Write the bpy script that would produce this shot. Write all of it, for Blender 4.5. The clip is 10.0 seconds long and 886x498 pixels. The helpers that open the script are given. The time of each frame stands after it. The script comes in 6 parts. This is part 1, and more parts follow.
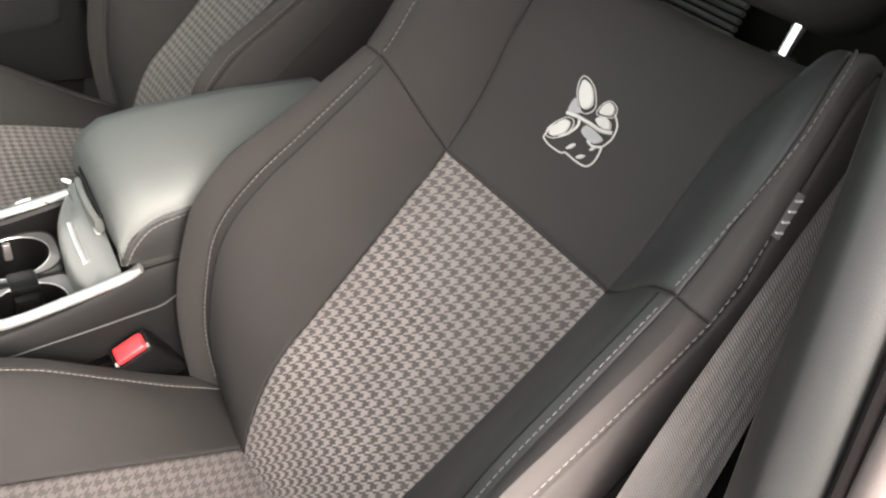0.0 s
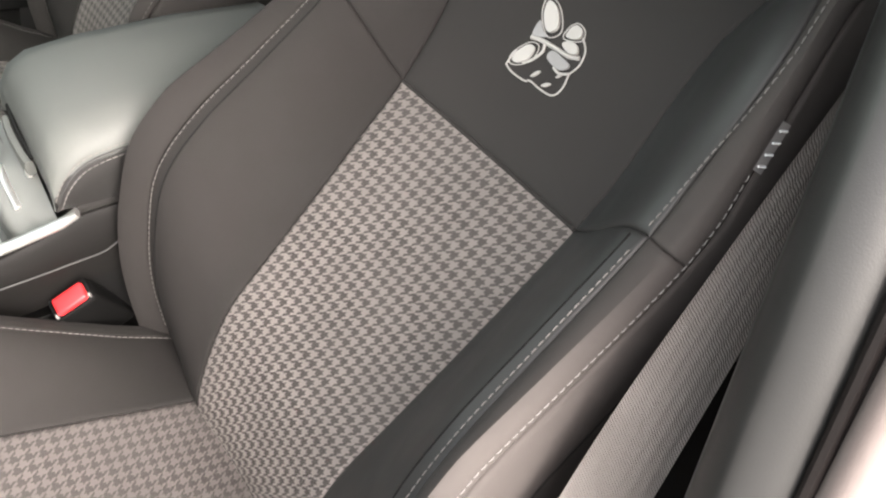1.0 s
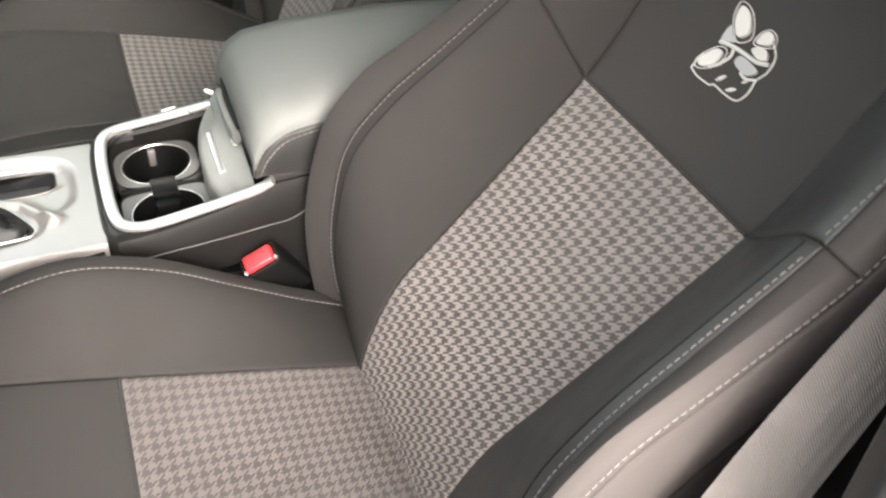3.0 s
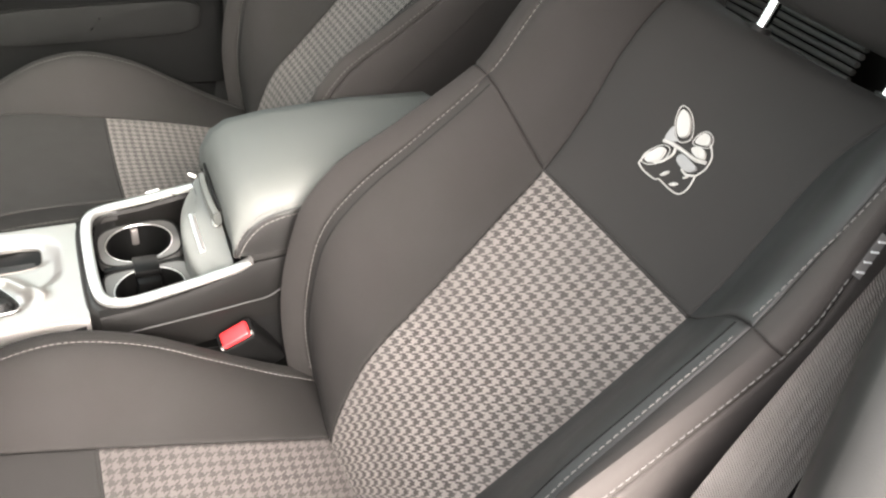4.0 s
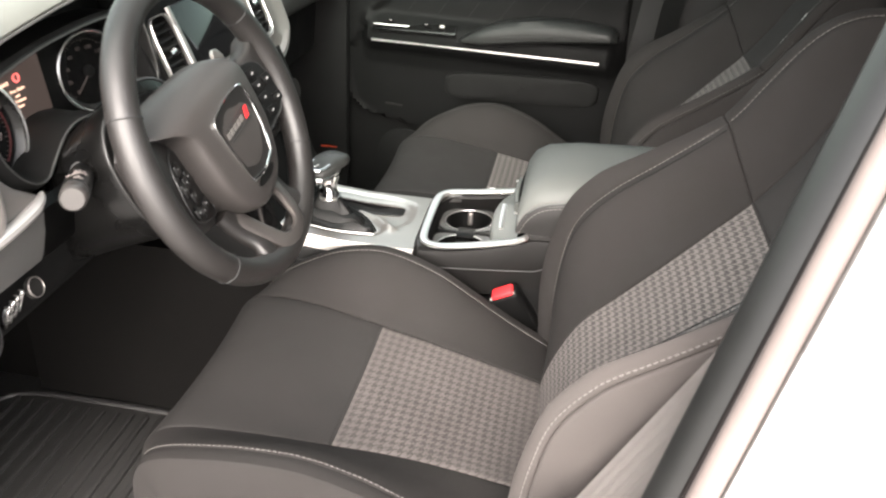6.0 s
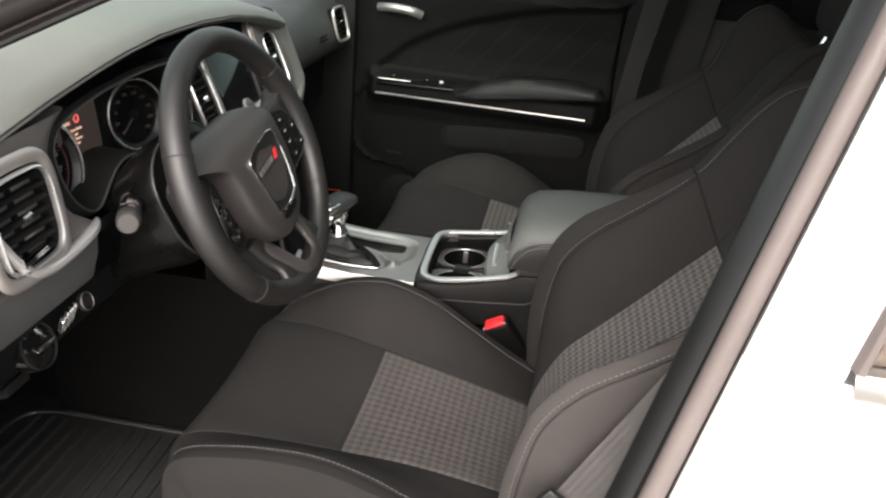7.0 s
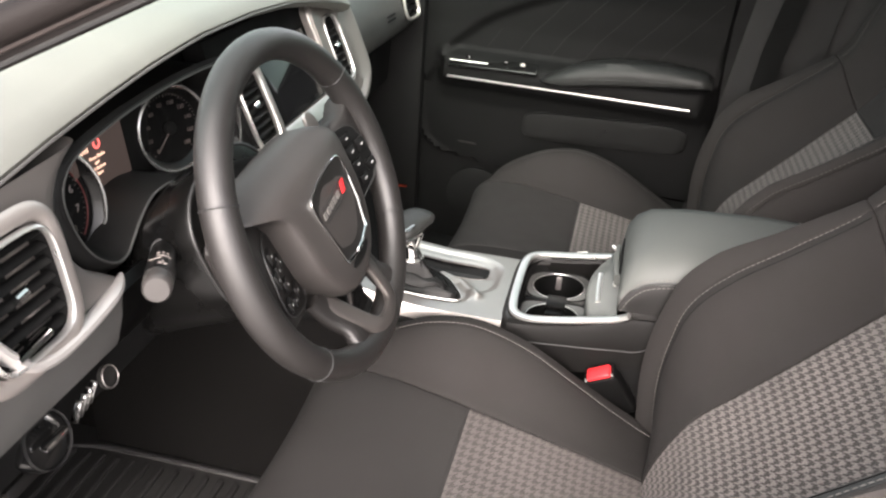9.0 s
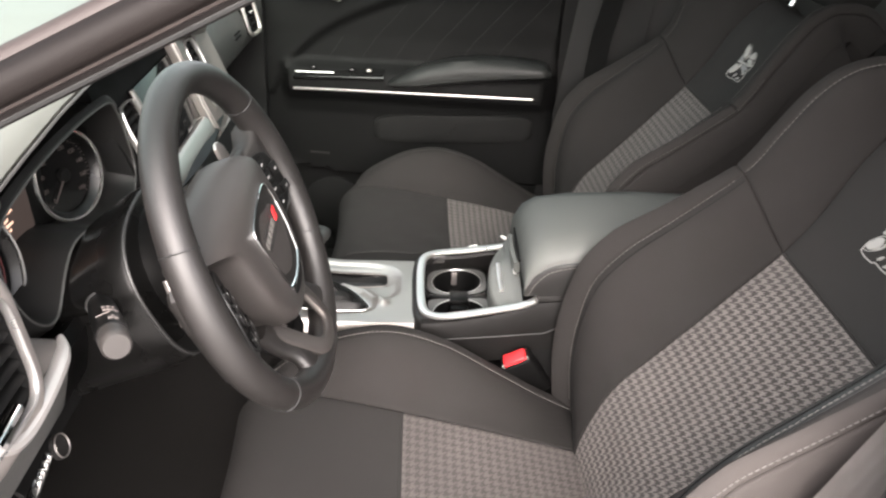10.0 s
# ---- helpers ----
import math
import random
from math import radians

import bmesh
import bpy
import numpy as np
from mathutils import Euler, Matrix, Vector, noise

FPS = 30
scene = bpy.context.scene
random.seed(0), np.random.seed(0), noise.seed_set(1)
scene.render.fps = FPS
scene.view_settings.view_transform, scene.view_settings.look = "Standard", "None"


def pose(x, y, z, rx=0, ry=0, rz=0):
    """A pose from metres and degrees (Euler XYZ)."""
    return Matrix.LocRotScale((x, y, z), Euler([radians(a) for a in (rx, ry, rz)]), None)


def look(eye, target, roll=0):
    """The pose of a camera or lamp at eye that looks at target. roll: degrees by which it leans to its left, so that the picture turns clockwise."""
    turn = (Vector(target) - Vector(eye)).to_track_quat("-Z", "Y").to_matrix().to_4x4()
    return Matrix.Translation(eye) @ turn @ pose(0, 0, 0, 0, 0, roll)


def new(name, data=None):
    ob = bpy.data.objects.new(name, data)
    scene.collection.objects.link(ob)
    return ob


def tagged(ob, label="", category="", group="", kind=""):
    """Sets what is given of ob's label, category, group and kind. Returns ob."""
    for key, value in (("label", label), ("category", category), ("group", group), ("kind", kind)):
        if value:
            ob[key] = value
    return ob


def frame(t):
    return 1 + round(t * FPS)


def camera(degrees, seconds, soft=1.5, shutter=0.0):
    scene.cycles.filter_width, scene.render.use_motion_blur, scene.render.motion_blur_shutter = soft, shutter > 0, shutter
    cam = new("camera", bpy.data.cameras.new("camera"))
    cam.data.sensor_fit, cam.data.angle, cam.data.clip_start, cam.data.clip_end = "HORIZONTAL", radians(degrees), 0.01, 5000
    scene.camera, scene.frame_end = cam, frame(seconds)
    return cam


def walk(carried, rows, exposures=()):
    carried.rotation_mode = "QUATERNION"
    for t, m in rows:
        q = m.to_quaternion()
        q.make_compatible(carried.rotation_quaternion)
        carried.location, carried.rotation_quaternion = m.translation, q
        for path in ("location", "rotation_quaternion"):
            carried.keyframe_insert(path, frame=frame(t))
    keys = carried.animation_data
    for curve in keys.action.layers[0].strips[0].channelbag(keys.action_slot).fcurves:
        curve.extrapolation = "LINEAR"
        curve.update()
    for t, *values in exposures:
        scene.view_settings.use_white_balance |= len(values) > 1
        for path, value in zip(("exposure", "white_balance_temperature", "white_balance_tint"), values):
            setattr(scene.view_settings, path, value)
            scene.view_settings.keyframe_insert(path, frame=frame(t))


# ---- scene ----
cam = camera(54.9, 10.0, soft=2.2, shutter=0.4)
PATH = [
    (0, (-0.507, 0.287, 1.035), (0.809, -0.68, -0.119), 7.5),
    (0.5, (-0.485, 0.28, 1.027), (0.749, -0.72, -0.189), 7.6),
    (1, (-0.476, 0.25, 1.011), (0.715, -0.73, -0.263), 8.3),
    (1.5, (-0.45, 0.183, 1.01), (0.882, -0.51, -0.311), 8.7),
    (2, (-0.457, 0.145, 1.022), (0.972, -0.305, -0.303), 7.8),
    (2.2, (-0.467, 0.161, 1.021), (0.98, -0.262, -0.294), 7.3),
    (3.3, (-0.512, 0.29, 1.018), (0.832, -0.424, -0.28), 4.7),
    (3.5, (-0.523, 0.277, 1.041), (0.837, -0.422, -0.248), 4.9),
    (4, (-0.539, 0.29, 1.054), (0.912, -0.465, -0.097), 6.8),
    (4.5, (-0.551, 0.153, 1.052), (1.004, -0.408, -0.074), 6.1),
    (5, (-0.631, 0.108, 1.041), (1.009, 0.134, -0.104), 5.9),
    (5.5, (-0.741, 0.103, 1.056), (0.952, 0.296, 0.009), 4.7),
    (5.7, (-0.809, 0.088, 1.052), (0.903, 0.329, 0.046), 3.4),
    (6.8, (-1.045, 0.074, 1.083), (0.756, 0.3, 0.243), 5.7),
    (7, (-1.045, 0.078, 1.091), (0.753, 0.322, 0.25), 5.0),
    (7.5, (-0.949, 0.097, 1.08), (0.833, 0.395, 0.223), 4.1),
    (8, (-0.814, 0.089, 1.078), (0.933, 0.466, 0.179), 3.3),
    (8.5, (-0.78, 0.1, 1.081), (0.937, 0.523, 0.146), 4.3),
    (9, (-0.794, 0.184, 1.083), (0.937, 0.532, 0.144), 4.1),
    (9.5, (-0.807, 0.289, 1.084), (0.965, 0.363, 0.159), 3.0),
    (10, (-0.825, 0.318, 1.097), (0.949, 0.23, 0.179), 2.8),
]
walk(cam, [(t, look(eye, target, roll)) for t, eye, target, roll in PATH], [(0, 2.88, 6800, 13), (2.2, 2.82, 6800, 12.5), (4.5, 3.27, 6800, 12), (5.0, 3.05, 6800, 12), (5.5, 3.22, 6800, 12), (6.8, 1.40, 6600, 11), (7.4, 1.62, 6650, 12), (8.2, 2.36, 6720, 15), (10, 2.38, 6680, 14.5)])

# ---- world, sun, exposure ----
world = bpy.data.worlds.new("sky")
scene.world = world
world.use_nodes = True
wn = world.node_tree
sky = wn.nodes.new("ShaderNodeTexSky")
sky.sky_type = "NISHITA"
sky.sun_disc = False
sky.sun_elevation, sky.sun_rotation = radians(34), radians(-94)
sky.air_density, sky.dust_density, sky.ozone_density = 1.0, 4.0, 1.0
pale = wn.nodes.new("ShaderNodeHueSaturation")
pale.inputs["Saturation"].default_value = 0.25
wn.links.new(sky.outputs[0], pale.inputs["Color"]), wn.links.new(pale.outputs[0], wn.nodes["Background"].inputs[0])
wn.nodes["Background"].inputs[1].default_value = 0.145
sun = new("sun", bpy.data.lights.new("sun", "SUN"))
sun.data.energy, sun.data.angle, sun.data.color = 0.75, radians(65), (1.0, 0.86, 0.785)
sun.matrix_world = look((-3.1, 0.45, 2.3), (0, 0, 0))

# ---- materials ----
def mat(name, color, rough=0.6, metal=0.0, grain=0.0, grain_scale=900.0, bump=0.0, bump_scale=900.0, mottle=0.12, spec=0.5, coat=0.0, sheen=0.0):
    m = bpy.data.materials.new(name)
    m.use_nodes = True
    n, l = m.node_tree.nodes, m.node_tree.links
    b = n["Principled BSDF"]
    b.inputs["Base Color"].default_value = (*color, 1)
    b.inputs["Roughness"].default_value, b.inputs["Metallic"].default_value = rough, metal
    b.inputs["Specular IOR Level"].default_value, b.inputs["Coat Weight"].default_value = spec, coat
    b.inputs["Sheen Weight"].default_value = sheen
    tc = n.new("ShaderNodeTexCoord")
    big = n.new("ShaderNodeTexNoise")
    big.inputs["Scale"].default_value, big.inputs["Detail"].default_value = 14.0, 4.0
    fine = n.new("ShaderNodeTexNoise")
    fine.inputs["Scale"].default_value, fine.inputs["Detail"].default_value = grain_scale, 2.0
    l.new(tc.outputs["Object"], big.inputs["Vector"]), l.new(tc.outputs["Object"], fine.inputs["Vector"])
    add = n.new("ShaderNodeMath")
    add.operation = "MULTIPLY_ADD"
    l.new(fine.outputs[0], add.inputs[0])
    add.inputs[1].default_value = grain
    l.new(big.outputs[0], add.inputs[2])
    mr = n.new("ShaderNodeMapRange")
    mr.inputs[1].default_value, mr.inputs[2].default_value = 0.25, 0.75 + grain
    mr.inputs[3].default_value, mr.inputs[4].default_value = 1 - mottle, 1 + mottle
    l.new(add.outputs[0], mr.inputs[0])
    mul = n.new("ShaderNodeMix")
    mul.data_type, mul.blend_type = "RGBA", "MULTIPLY"
    mul.inputs["Factor"].default_value = 1.0
    mul.inputs["A"].default_value = (*color, 1)
    l.new(mr.outputs[0], mul.inputs["B"])
    l.new(mul.outputs["Result"], b.inputs["Base Color"])
    rr = n.new("ShaderNodeMapRange")
    rr.inputs[1].default_value, rr.inputs[2].default_value = 0.3, 0.7
    rr.inputs[3].default_value, rr.inputs[4].default_value = max(0.02, rough * 0.88), min(1.0, rough * 1.12)
    l.new(big.outputs[0], rr.inputs[0]), l.new(rr.outputs[0], b.inputs["Roughness"])
    if bump:
        bn = n.new("ShaderNodeTexNoise")
        bn.inputs["Scale"].default_value, bn.inputs["Detail"].default_value = bump_scale, 2.0
        l.new(tc.outputs["Object"], bn.inputs["Vector"])
        bp = n.new("ShaderNodeBump")
        bp.inputs["Strength"].default_value, bp.inputs["Distance"].default_value = bump, 0.001
        l.new(bn.outputs[0], bp.inputs["Height"]), l.new(bp.outputs[0], b.inputs["Normal"])
    return m


def math_node(nt, op, a, b=None, c=None):
    n = nt.nodes.new("ShaderNodeMath")
    n.operation = op
    for k, v in enumerate((a, b, c)):
        if v is None:
            continue
        if isinstance(v, (int, float)):
            n.inputs[k].default_value = v
        else:
            nt.links.new(v, n.inputs[k])
    return n.outputs[0]


def weave(name, color, thread, rough=0.9, amount=0.25, bump=0.35):
    """Cloth whose yarns cross at the given spacing, in the mesh's own metres."""
    m = mat(name, color, rough, mottle=0.10, spec=0.25, sheen=0.0)
    nt = m.node_tree
    b = nt.nodes["Principled BSDF"]
    uv = nt.nodes.new("ShaderNodeUVMap")
    sp = nt.nodes.new("ShaderNodeSeparateXYZ")
    nt.links.new(uv.outputs[0], sp.inputs[0])
    k = 2 * math.pi / thread
    sx = math_node(nt, "SINE", math_node(nt, "MULTIPLY", sp.outputs[0], k))
    sy = math_node(nt, "SINE", math_node(nt, "MULTIPLY", sp.outputs[1], k))
    h = math_node(nt, "MULTIPLY", sx, sy)
    bp = nt.nodes.new("ShaderNodeBump")
    bp.inputs["Strength"].default_value, bp.inputs["Distance"].default_value = bump, 0.0006
    nt.links.new(h, bp.inputs["Height"]), nt.links.new(bp.outputs[0], b.inputs["Normal"])
    return m


def houndstooth(name, dark, light, tile):
    """Two-tone broken-check cloth, drawn in the mesh's own metres."""
    m = weave(name, light, 0.0013, 0.85, bump=0.5)
    nt = m.node_tree
    b = nt.nodes["Principled BSDF"]
    uv = nt.nodes.new("ShaderNodeUVMap")
    sp = nt.nodes.new("ShaderNodeSeparateXYZ")
    nt.links.new(uv.outputs[0], sp.inputs[0])
    wob = nt.nodes.new("ShaderNodeTexNoise")
    wob.inputs["Scale"].default_value = 500.0
    nt.links.new(uv.outputs[0], wob.inputs["Vector"])
    jit = math_node(nt, "MULTIPLY_ADD", wob.outputs[0], 0.10, -0.05)
    x = math_node(nt, "FRACT", math_node(nt, "MULTIPLY_ADD", sp.outputs[0], 1 / tile, jit))
    y = math_node(nt, "FRACT", math_node(nt, "MULTIPLY_ADD", sp.outputs[1], 1 / tile, jit))
    a = math_node(nt, "LESS_THAN", x, 0.5)
    c = math_node(nt, "LESS_THAN", y, 0.5)
    twill = math_node(nt, "LESS_THAN", math_node(nt, "FRACT", math_node(nt, "MULTIPLY", math_node(nt, "ADD", x, y), 2.0)), 0.5)
    on = math_node(nt, "MULTIPLY_ADD", twill, math_node(nt, "SUBTRACT", a, c), c)
    mix = nt.nodes.new("ShaderNodeMix")
    mix.data_type = "RGBA"
    mix.inputs["A"].default_value, mix.inputs["B"].default_value = (*light, 1), (*dark, 1)
    nt.links.new(on, mix.inputs["Factor"])
    gloss = nt.nodes.new("ShaderNodeMapRange")
    gloss.inputs[3].default_value, gloss.inputs[4].default_value = 0.88, 0.62
    nt.links.new(on, gloss.inputs[0]), nt.links.new(gloss.outputs[0], b.inputs["Roughness"])
    b.inputs["Specular IOR Level"].default_value = 0.5
    mul = next(n for n in nt.nodes if n.type == "MIX" and n.blend_type == "MULTIPLY")
    nt.links.new(mix.outputs["Result"], mul.inputs["A"])
    return m


def glow(name, color, strength):
    m = bpy.data.materials.new(name)
    m.use_nodes = True
    b = m.node_tree.nodes["Principled BSDF"]
    b.inputs["Base Color"].default_value = (0.01, 0.01, 0.01, 1)
    b.inputs["Emission Color"].default_value, b.inputs["Emission Strength"].default_value = (*color, 1), strength
    return m


def tinted_glass(name, tint, gloss=0.06):
    """Green-tinted clear glass: lets coloured daylight through, with a faint shine."""
    m = bpy.data.materials.new(name)
    m.use_nodes = True
    nt = m.node_tree
    nt.nodes.remove(nt.nodes["Principled BSDF"])
    clear, shine, mix = nt.nodes.new("ShaderNodeBsdfTransparent"), nt.nodes.new("ShaderNodeBsdfGlossy"), nt.nodes.new("ShaderNodeMixShader")
    clear.inputs["Color"].default_value = (*tint, 1)
    shine.inputs["Roughness"].default_value = 0.02
    mix.inputs[0].default_value = gloss
    nt.links.new(clear.outputs[0], mix.inputs[1]), nt.links.new(shine.outputs[0], mix.inputs[2])
    nt.links.new(mix.outputs[0], nt.nodes["Material Output"].inputs[0])
    return m


CLOTH = weave("black seat cloth", (0.0215, 0.0196, 0.0187), 0.0011, amount=0.2, bump=0.25)
SMOOTH = weave("smooth black seat cloth", (0.0285, 0.0266, 0.0256), 0.0009, 0.8, bump=0.15)
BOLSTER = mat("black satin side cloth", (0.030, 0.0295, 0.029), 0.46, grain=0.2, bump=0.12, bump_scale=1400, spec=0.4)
# Same webbing as the driver's belt, darkened: far-side shade put into the colour.
WEBSHADE = weave("belt webbing, far side's shade in its black", (0.02, 0.02, 0.02), 0.0022, 0.7, bump=1.0)
CHECK = houndstooth("grey houndstooth cloth", (0.060, 0.0535, 0.050), (0.198, 0.179, 0.168), 0.0122)
# Darker, flatter copy of CHECK: the cushion's lower light is put into the colour.
SHADECHECK = houndstooth("grey houndstooth cloth, cushion shade in its tone", (0.053, 0.0465, 0.044), (0.119, 0.106, 0.100), 0.0122)
RIBCLOTH = weave("grey ribbed bench cloth", (0.19, 0.19, 0.184), 0.0011, amount=0.2, bump=0.25)
THREAD = mat("grey thread", (0.165, 0.157, 0.149), 0.8, grain=0.3)
INNERTHREAD = mat("soft grey thread", (0.125, 0.118, 0.112), 0.85, grain=0.3)
DARKTHREAD = mat("dark grey thread", (0.055, 0.053, 0.05), 0.8, grain=0.3)
SILVERTHREAD = mat("silver embroidery", (0.46, 0.45, 0.43), 0.45, grain=0.5, grain_scale=2500, bump=0.5, bump_scale=2500)
GREYTHREAD = mat("grey embroidery", (0.30, 0.30, 0.30), 0.6, grain=0.5, grain_scale=2500, bump=0.5, bump_scale=2500)
# Dash skin made paler than PAD: windscreen light on the top is in the colour.
LITPADTOP = mat("dashboard skin, windscreen light in its grey", (0.205, 0.207, 0.186), 0.5, grain=0.25, bump=0.25, bump_scale=1100)
# Raised, greenish grey: the lid's sheen from the windows is put into the colour.
ARMSKIN = mat("grey armrest leatherette, window light in its tone", (0.092, 0.097, 0.092), 0.60, grain=0.2, bump=0.2, bump_scale=1400, spec=0.4)
KNEE = mat("grey grained knee panel", (0.10, 0.098, 0.094), 0.5, grain=0.25, bump=0.25, bump_scale=1100)
BEZEL = mat("brown-grey satin trim", (0.25, 0.228, 0.215), 0.40, 0.5, mottle=0.06)
DARKSEAL = mat("dark brown pillar seal", (0.0095, 0.0072, 0.0066), 0.55, bump=0.2, spec=0.22)
PLASTIC = mat("black moulded plastic", (0.014, 0.0132, 0.0126), 0.55, grain=0.25, bump=0.2, bump_scale=1200, spec=0.25)
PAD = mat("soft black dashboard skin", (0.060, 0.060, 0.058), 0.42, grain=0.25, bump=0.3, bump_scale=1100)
DARK = mat("matt black plastic", (0.0058, 0.0058, 0.0058), 0.75, spec=0.2)
GLOSS = mat("gloss black plastic", (0.008, 0.008, 0.008), 0.08, mottle=0.03)
GUNMETAL = mat("grey metallic plastic", (0.30, 0.28, 0.27), 0.36, 0.8, mottle=0.05)
DOORP = mat("black door plastic", (0.0042, 0.0042, 0.0042), 0.62, grain=0.2, bump=0.2, bump_scale=1200, spec=0.13)
SATIN = mat("satin silver plastic", (0.54, 0.515, 0.49), 0.36, 0.85, mottle=0.04)
BRIGHT = mat("bright silver trim", (0.80, 0.79, 0.77), 0.2, 0.9, mottle=0.03)
CHROME = mat("chrome", (0.85, 0.85, 0.85), 0.06, 1.0, mottle=0.02)
GAITER = mat("black gaiter leather", (0.0045, 0.0045, 0.0045), 0.45, bump=0.4, bump_scale=700, spec=0.35)
CONSIDE = mat("black console plastic", (0.007, 0.0066, 0.0063), 0.5, grain=0.25, bump=0.2, bump_scale=1200, spec=0.13)
CUPPLATE = mat("grey satin cup plate", (0.115, 0.115, 0.112), 0.36, 0.3, grain=0.15)
BUCKLEM = mat("smooth black buckle plastic", (0.0042, 0.0042, 0.0042), 0.5, grain=0.2, spec=0.2)
CUPM = mat("black cup liner", (0.003, 0.003, 0.003), 0.35, spec=0.15)
BINM = mat("grey soft plastic", (0.125, 0.130, 0.124), 0.45, grain=0.2, bump=0.15)
WRAP = mat("black steering leather", (0.0155, 0.0139, 0.0132), 0.42, grain=0.25, bump=0.3, bump_scale=1500, spec=0.75)
GLOSSY = mat("smooth black column plastic", (0.004, 0.0039, 0.0038), 0.28, grain=0.15, spec=0.4)
GREYBTN = mat("dark grey switch plastic", (0.022, 0.022, 0.022), 0.4)
STALKEND = mat("grey stalk cap", (0.05, 0.046, 0.044), 0.4)
# Far darker than the floor pan's carpet: footwell shade is put into the colour.
SHADECARPET = mat("black carpet, footwell shade in its tone", (0.0075, 0.0071, 0.0068), 0.95, grain=1.0, grain_scale=700, bump=1.0, bump_scale=600, mottle=0.4, spec=0.05)
RUBBER = mat("black rubber", (0.024, 0.024, 0.024), 0.6, bump=0.2)
SEAL = mat("brown grey rubber seal", (0.145, 0.120, 0.112), 0.5, bump=0.2)
PILLARSEAL = mat("dark rubber pillar seal", (0.040, 0.030, 0.0275), 0.5, bump=0.2)
FARPILLAR = mat("black far pillar trim", (0.020, 0.020, 0.020), 0.6, grain=0.3, bump=0.3, bump_scale=1000, spec=0.25)
PILLAR = mat("charcoal pillar trim", (0.014, 0.0143, 0.0138), 0.36, grain=0.3, bump=0.12, bump_scale=1000, spec=0.6)
PAINT = mat("white car paint", (0.80, 0.80, 0.79), 0.25, coat=0.6, mottle=0.02)
RED = mat("red plastic", (0.75, 0.03, 0.035), 0.35, mottle=0.04)
AMBER = mat("red reflector", (0.22, 0.03, 0.015), 0.2)
WEB = weave("grey belt webbing", (0.33, 0.305, 0.29), 0.0022, 0.7, bump=1.0)
SPOKE = mat("dark metallic spoke paint", (0.13, 0.118, 0.112), 0.38, 0.7, mottle=0.05)
NUMINK = mat("grey dial numbers", (0.30, 0.26, 0.245), 0.6)
DIALINK = mat("dim dial print", (0.10, 0.08, 0.075), 0.6)
TAG = mat("pale woven tag", (0.20, 0.19, 0.185), 0.8, grain=0.4)
WHITEINK = mat("white ink", (0.75, 0.75, 0.75), 0.6)
HEADLINER = mat("grey headliner cloth", (0.35, 0.34, 0.33), 0.95, grain=0.5, bump=0.3)
GROUNDM = mat("grey concrete", (0.42, 0.41, 0.39), 0.85, grain=0.5, grain_scale=60, mottle=0.2, bump=0.3, bump_scale=80)
TRIMSILVER = mat("bright satin silver trim", (0.86, 0.85, 0.83), 0.30, 0.9, mottle=0.04, bump=0.05, bump_scale=300)
TRAYEND = mat("dark satin console plastic", (0.016, 0.0155, 0.015), 0.34, grain=0.25, bump=0.15, bump_scale=1200, spec=0.45)
SKIRTM = mat("dark leatherette", (0.016, 0.0155, 0.015), 0.42, grain=0.2, bump=0.25, bump_scale=1400)
KNOBSKIN = mat("dark grey knob leather", (0.040, 0.041, 0.0395), 0.42, grain=0.2, bump=0.3, bump_scale=1500)
CABLEM = mat("white cable plastic", (0.82, 0.82, 0.80), 0.4, mottle=0.05)
MARKINK = mat("pale switch print", (0.42, 0.42, 0.41), 0.6)
REDINK = mat("dim red dial print", (0.16, 0.03, 0.03), 0.6)
HOODM = mat("soft black hood skin", (0.010, 0.0098, 0.0095), 0.5, grain=0.25, bump=0.2, bump_scale=1200, spec=0.3)
VENTBAND = mat("warm satin silver band", (0.46, 0.42, 0.395), 0.42, 0.6, mottle=0.05)
LEDGESILVER = mat("pale satin strip", (0.62, 0.59, 0.57), 0.42, 0.5, mottle=0.04)
# Lighter, browner copy of CLOTH: doorway light on the outer edge put into colour.
LITCLOTH = weave("black seat cloth, doorway light in its brown tone", (0.060, 0.0535, 0.0505), 0.0011, 0.8, amount=0.2, bump=0.25)
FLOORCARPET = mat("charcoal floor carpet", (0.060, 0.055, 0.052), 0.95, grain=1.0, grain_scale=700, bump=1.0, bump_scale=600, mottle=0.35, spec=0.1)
MATRUBBER = mat("black mat rubber", (0.045, 0.044, 0.043), 0.36, bump=0.25, bump_scale=500, spec=0.4)
DOORPAD = mat("black door leatherette", (0.019, 0.0195, 0.019), 0.46, grain=0.2, bump=0.25, bump_scale=1300, spec=0.3)
POCKETM = mat("charcoal pocket lining", (0.0068, 0.0068, 0.0066), 0.75, grain=0.4, bump=0.3, bump_scale=900, spec=0.2)
QUILTM = mat("charcoal quilting thread", (0.0075, 0.0075, 0.0073), 0.7)
BROWLINE = mat("grey brow edging", (0.12, 0.115, 0.11), 0.5, 0.3)
PADSKIN = mat("soft dark horn pad", (0.043, 0.0385, 0.0365), 0.44, grain=0.25, bump=0.25, bump_scale=1500, spec=0.6)
SWITCHM = mat("black switch plastic", (0.0065, 0.0065, 0.0065), 0.35, grain=0.2, spec=0.4)
WINDSCREEN = tinted_glass("green-tinted windscreen glass", (0.83, 0.97, 0.90))
# Tint is darkened to cut the daylight that reaches the passenger seat.
SIDEGLASS = tinted_glass("dark green side glass, tinted to dim the cabin", (0.40, 0.52, 0.46))
SCREENM = mat("dark display glass", (0.012, 0.012, 0.013), 0.06, mottle=0.02)

# ---- building helpers ----
ORIGIN = {}


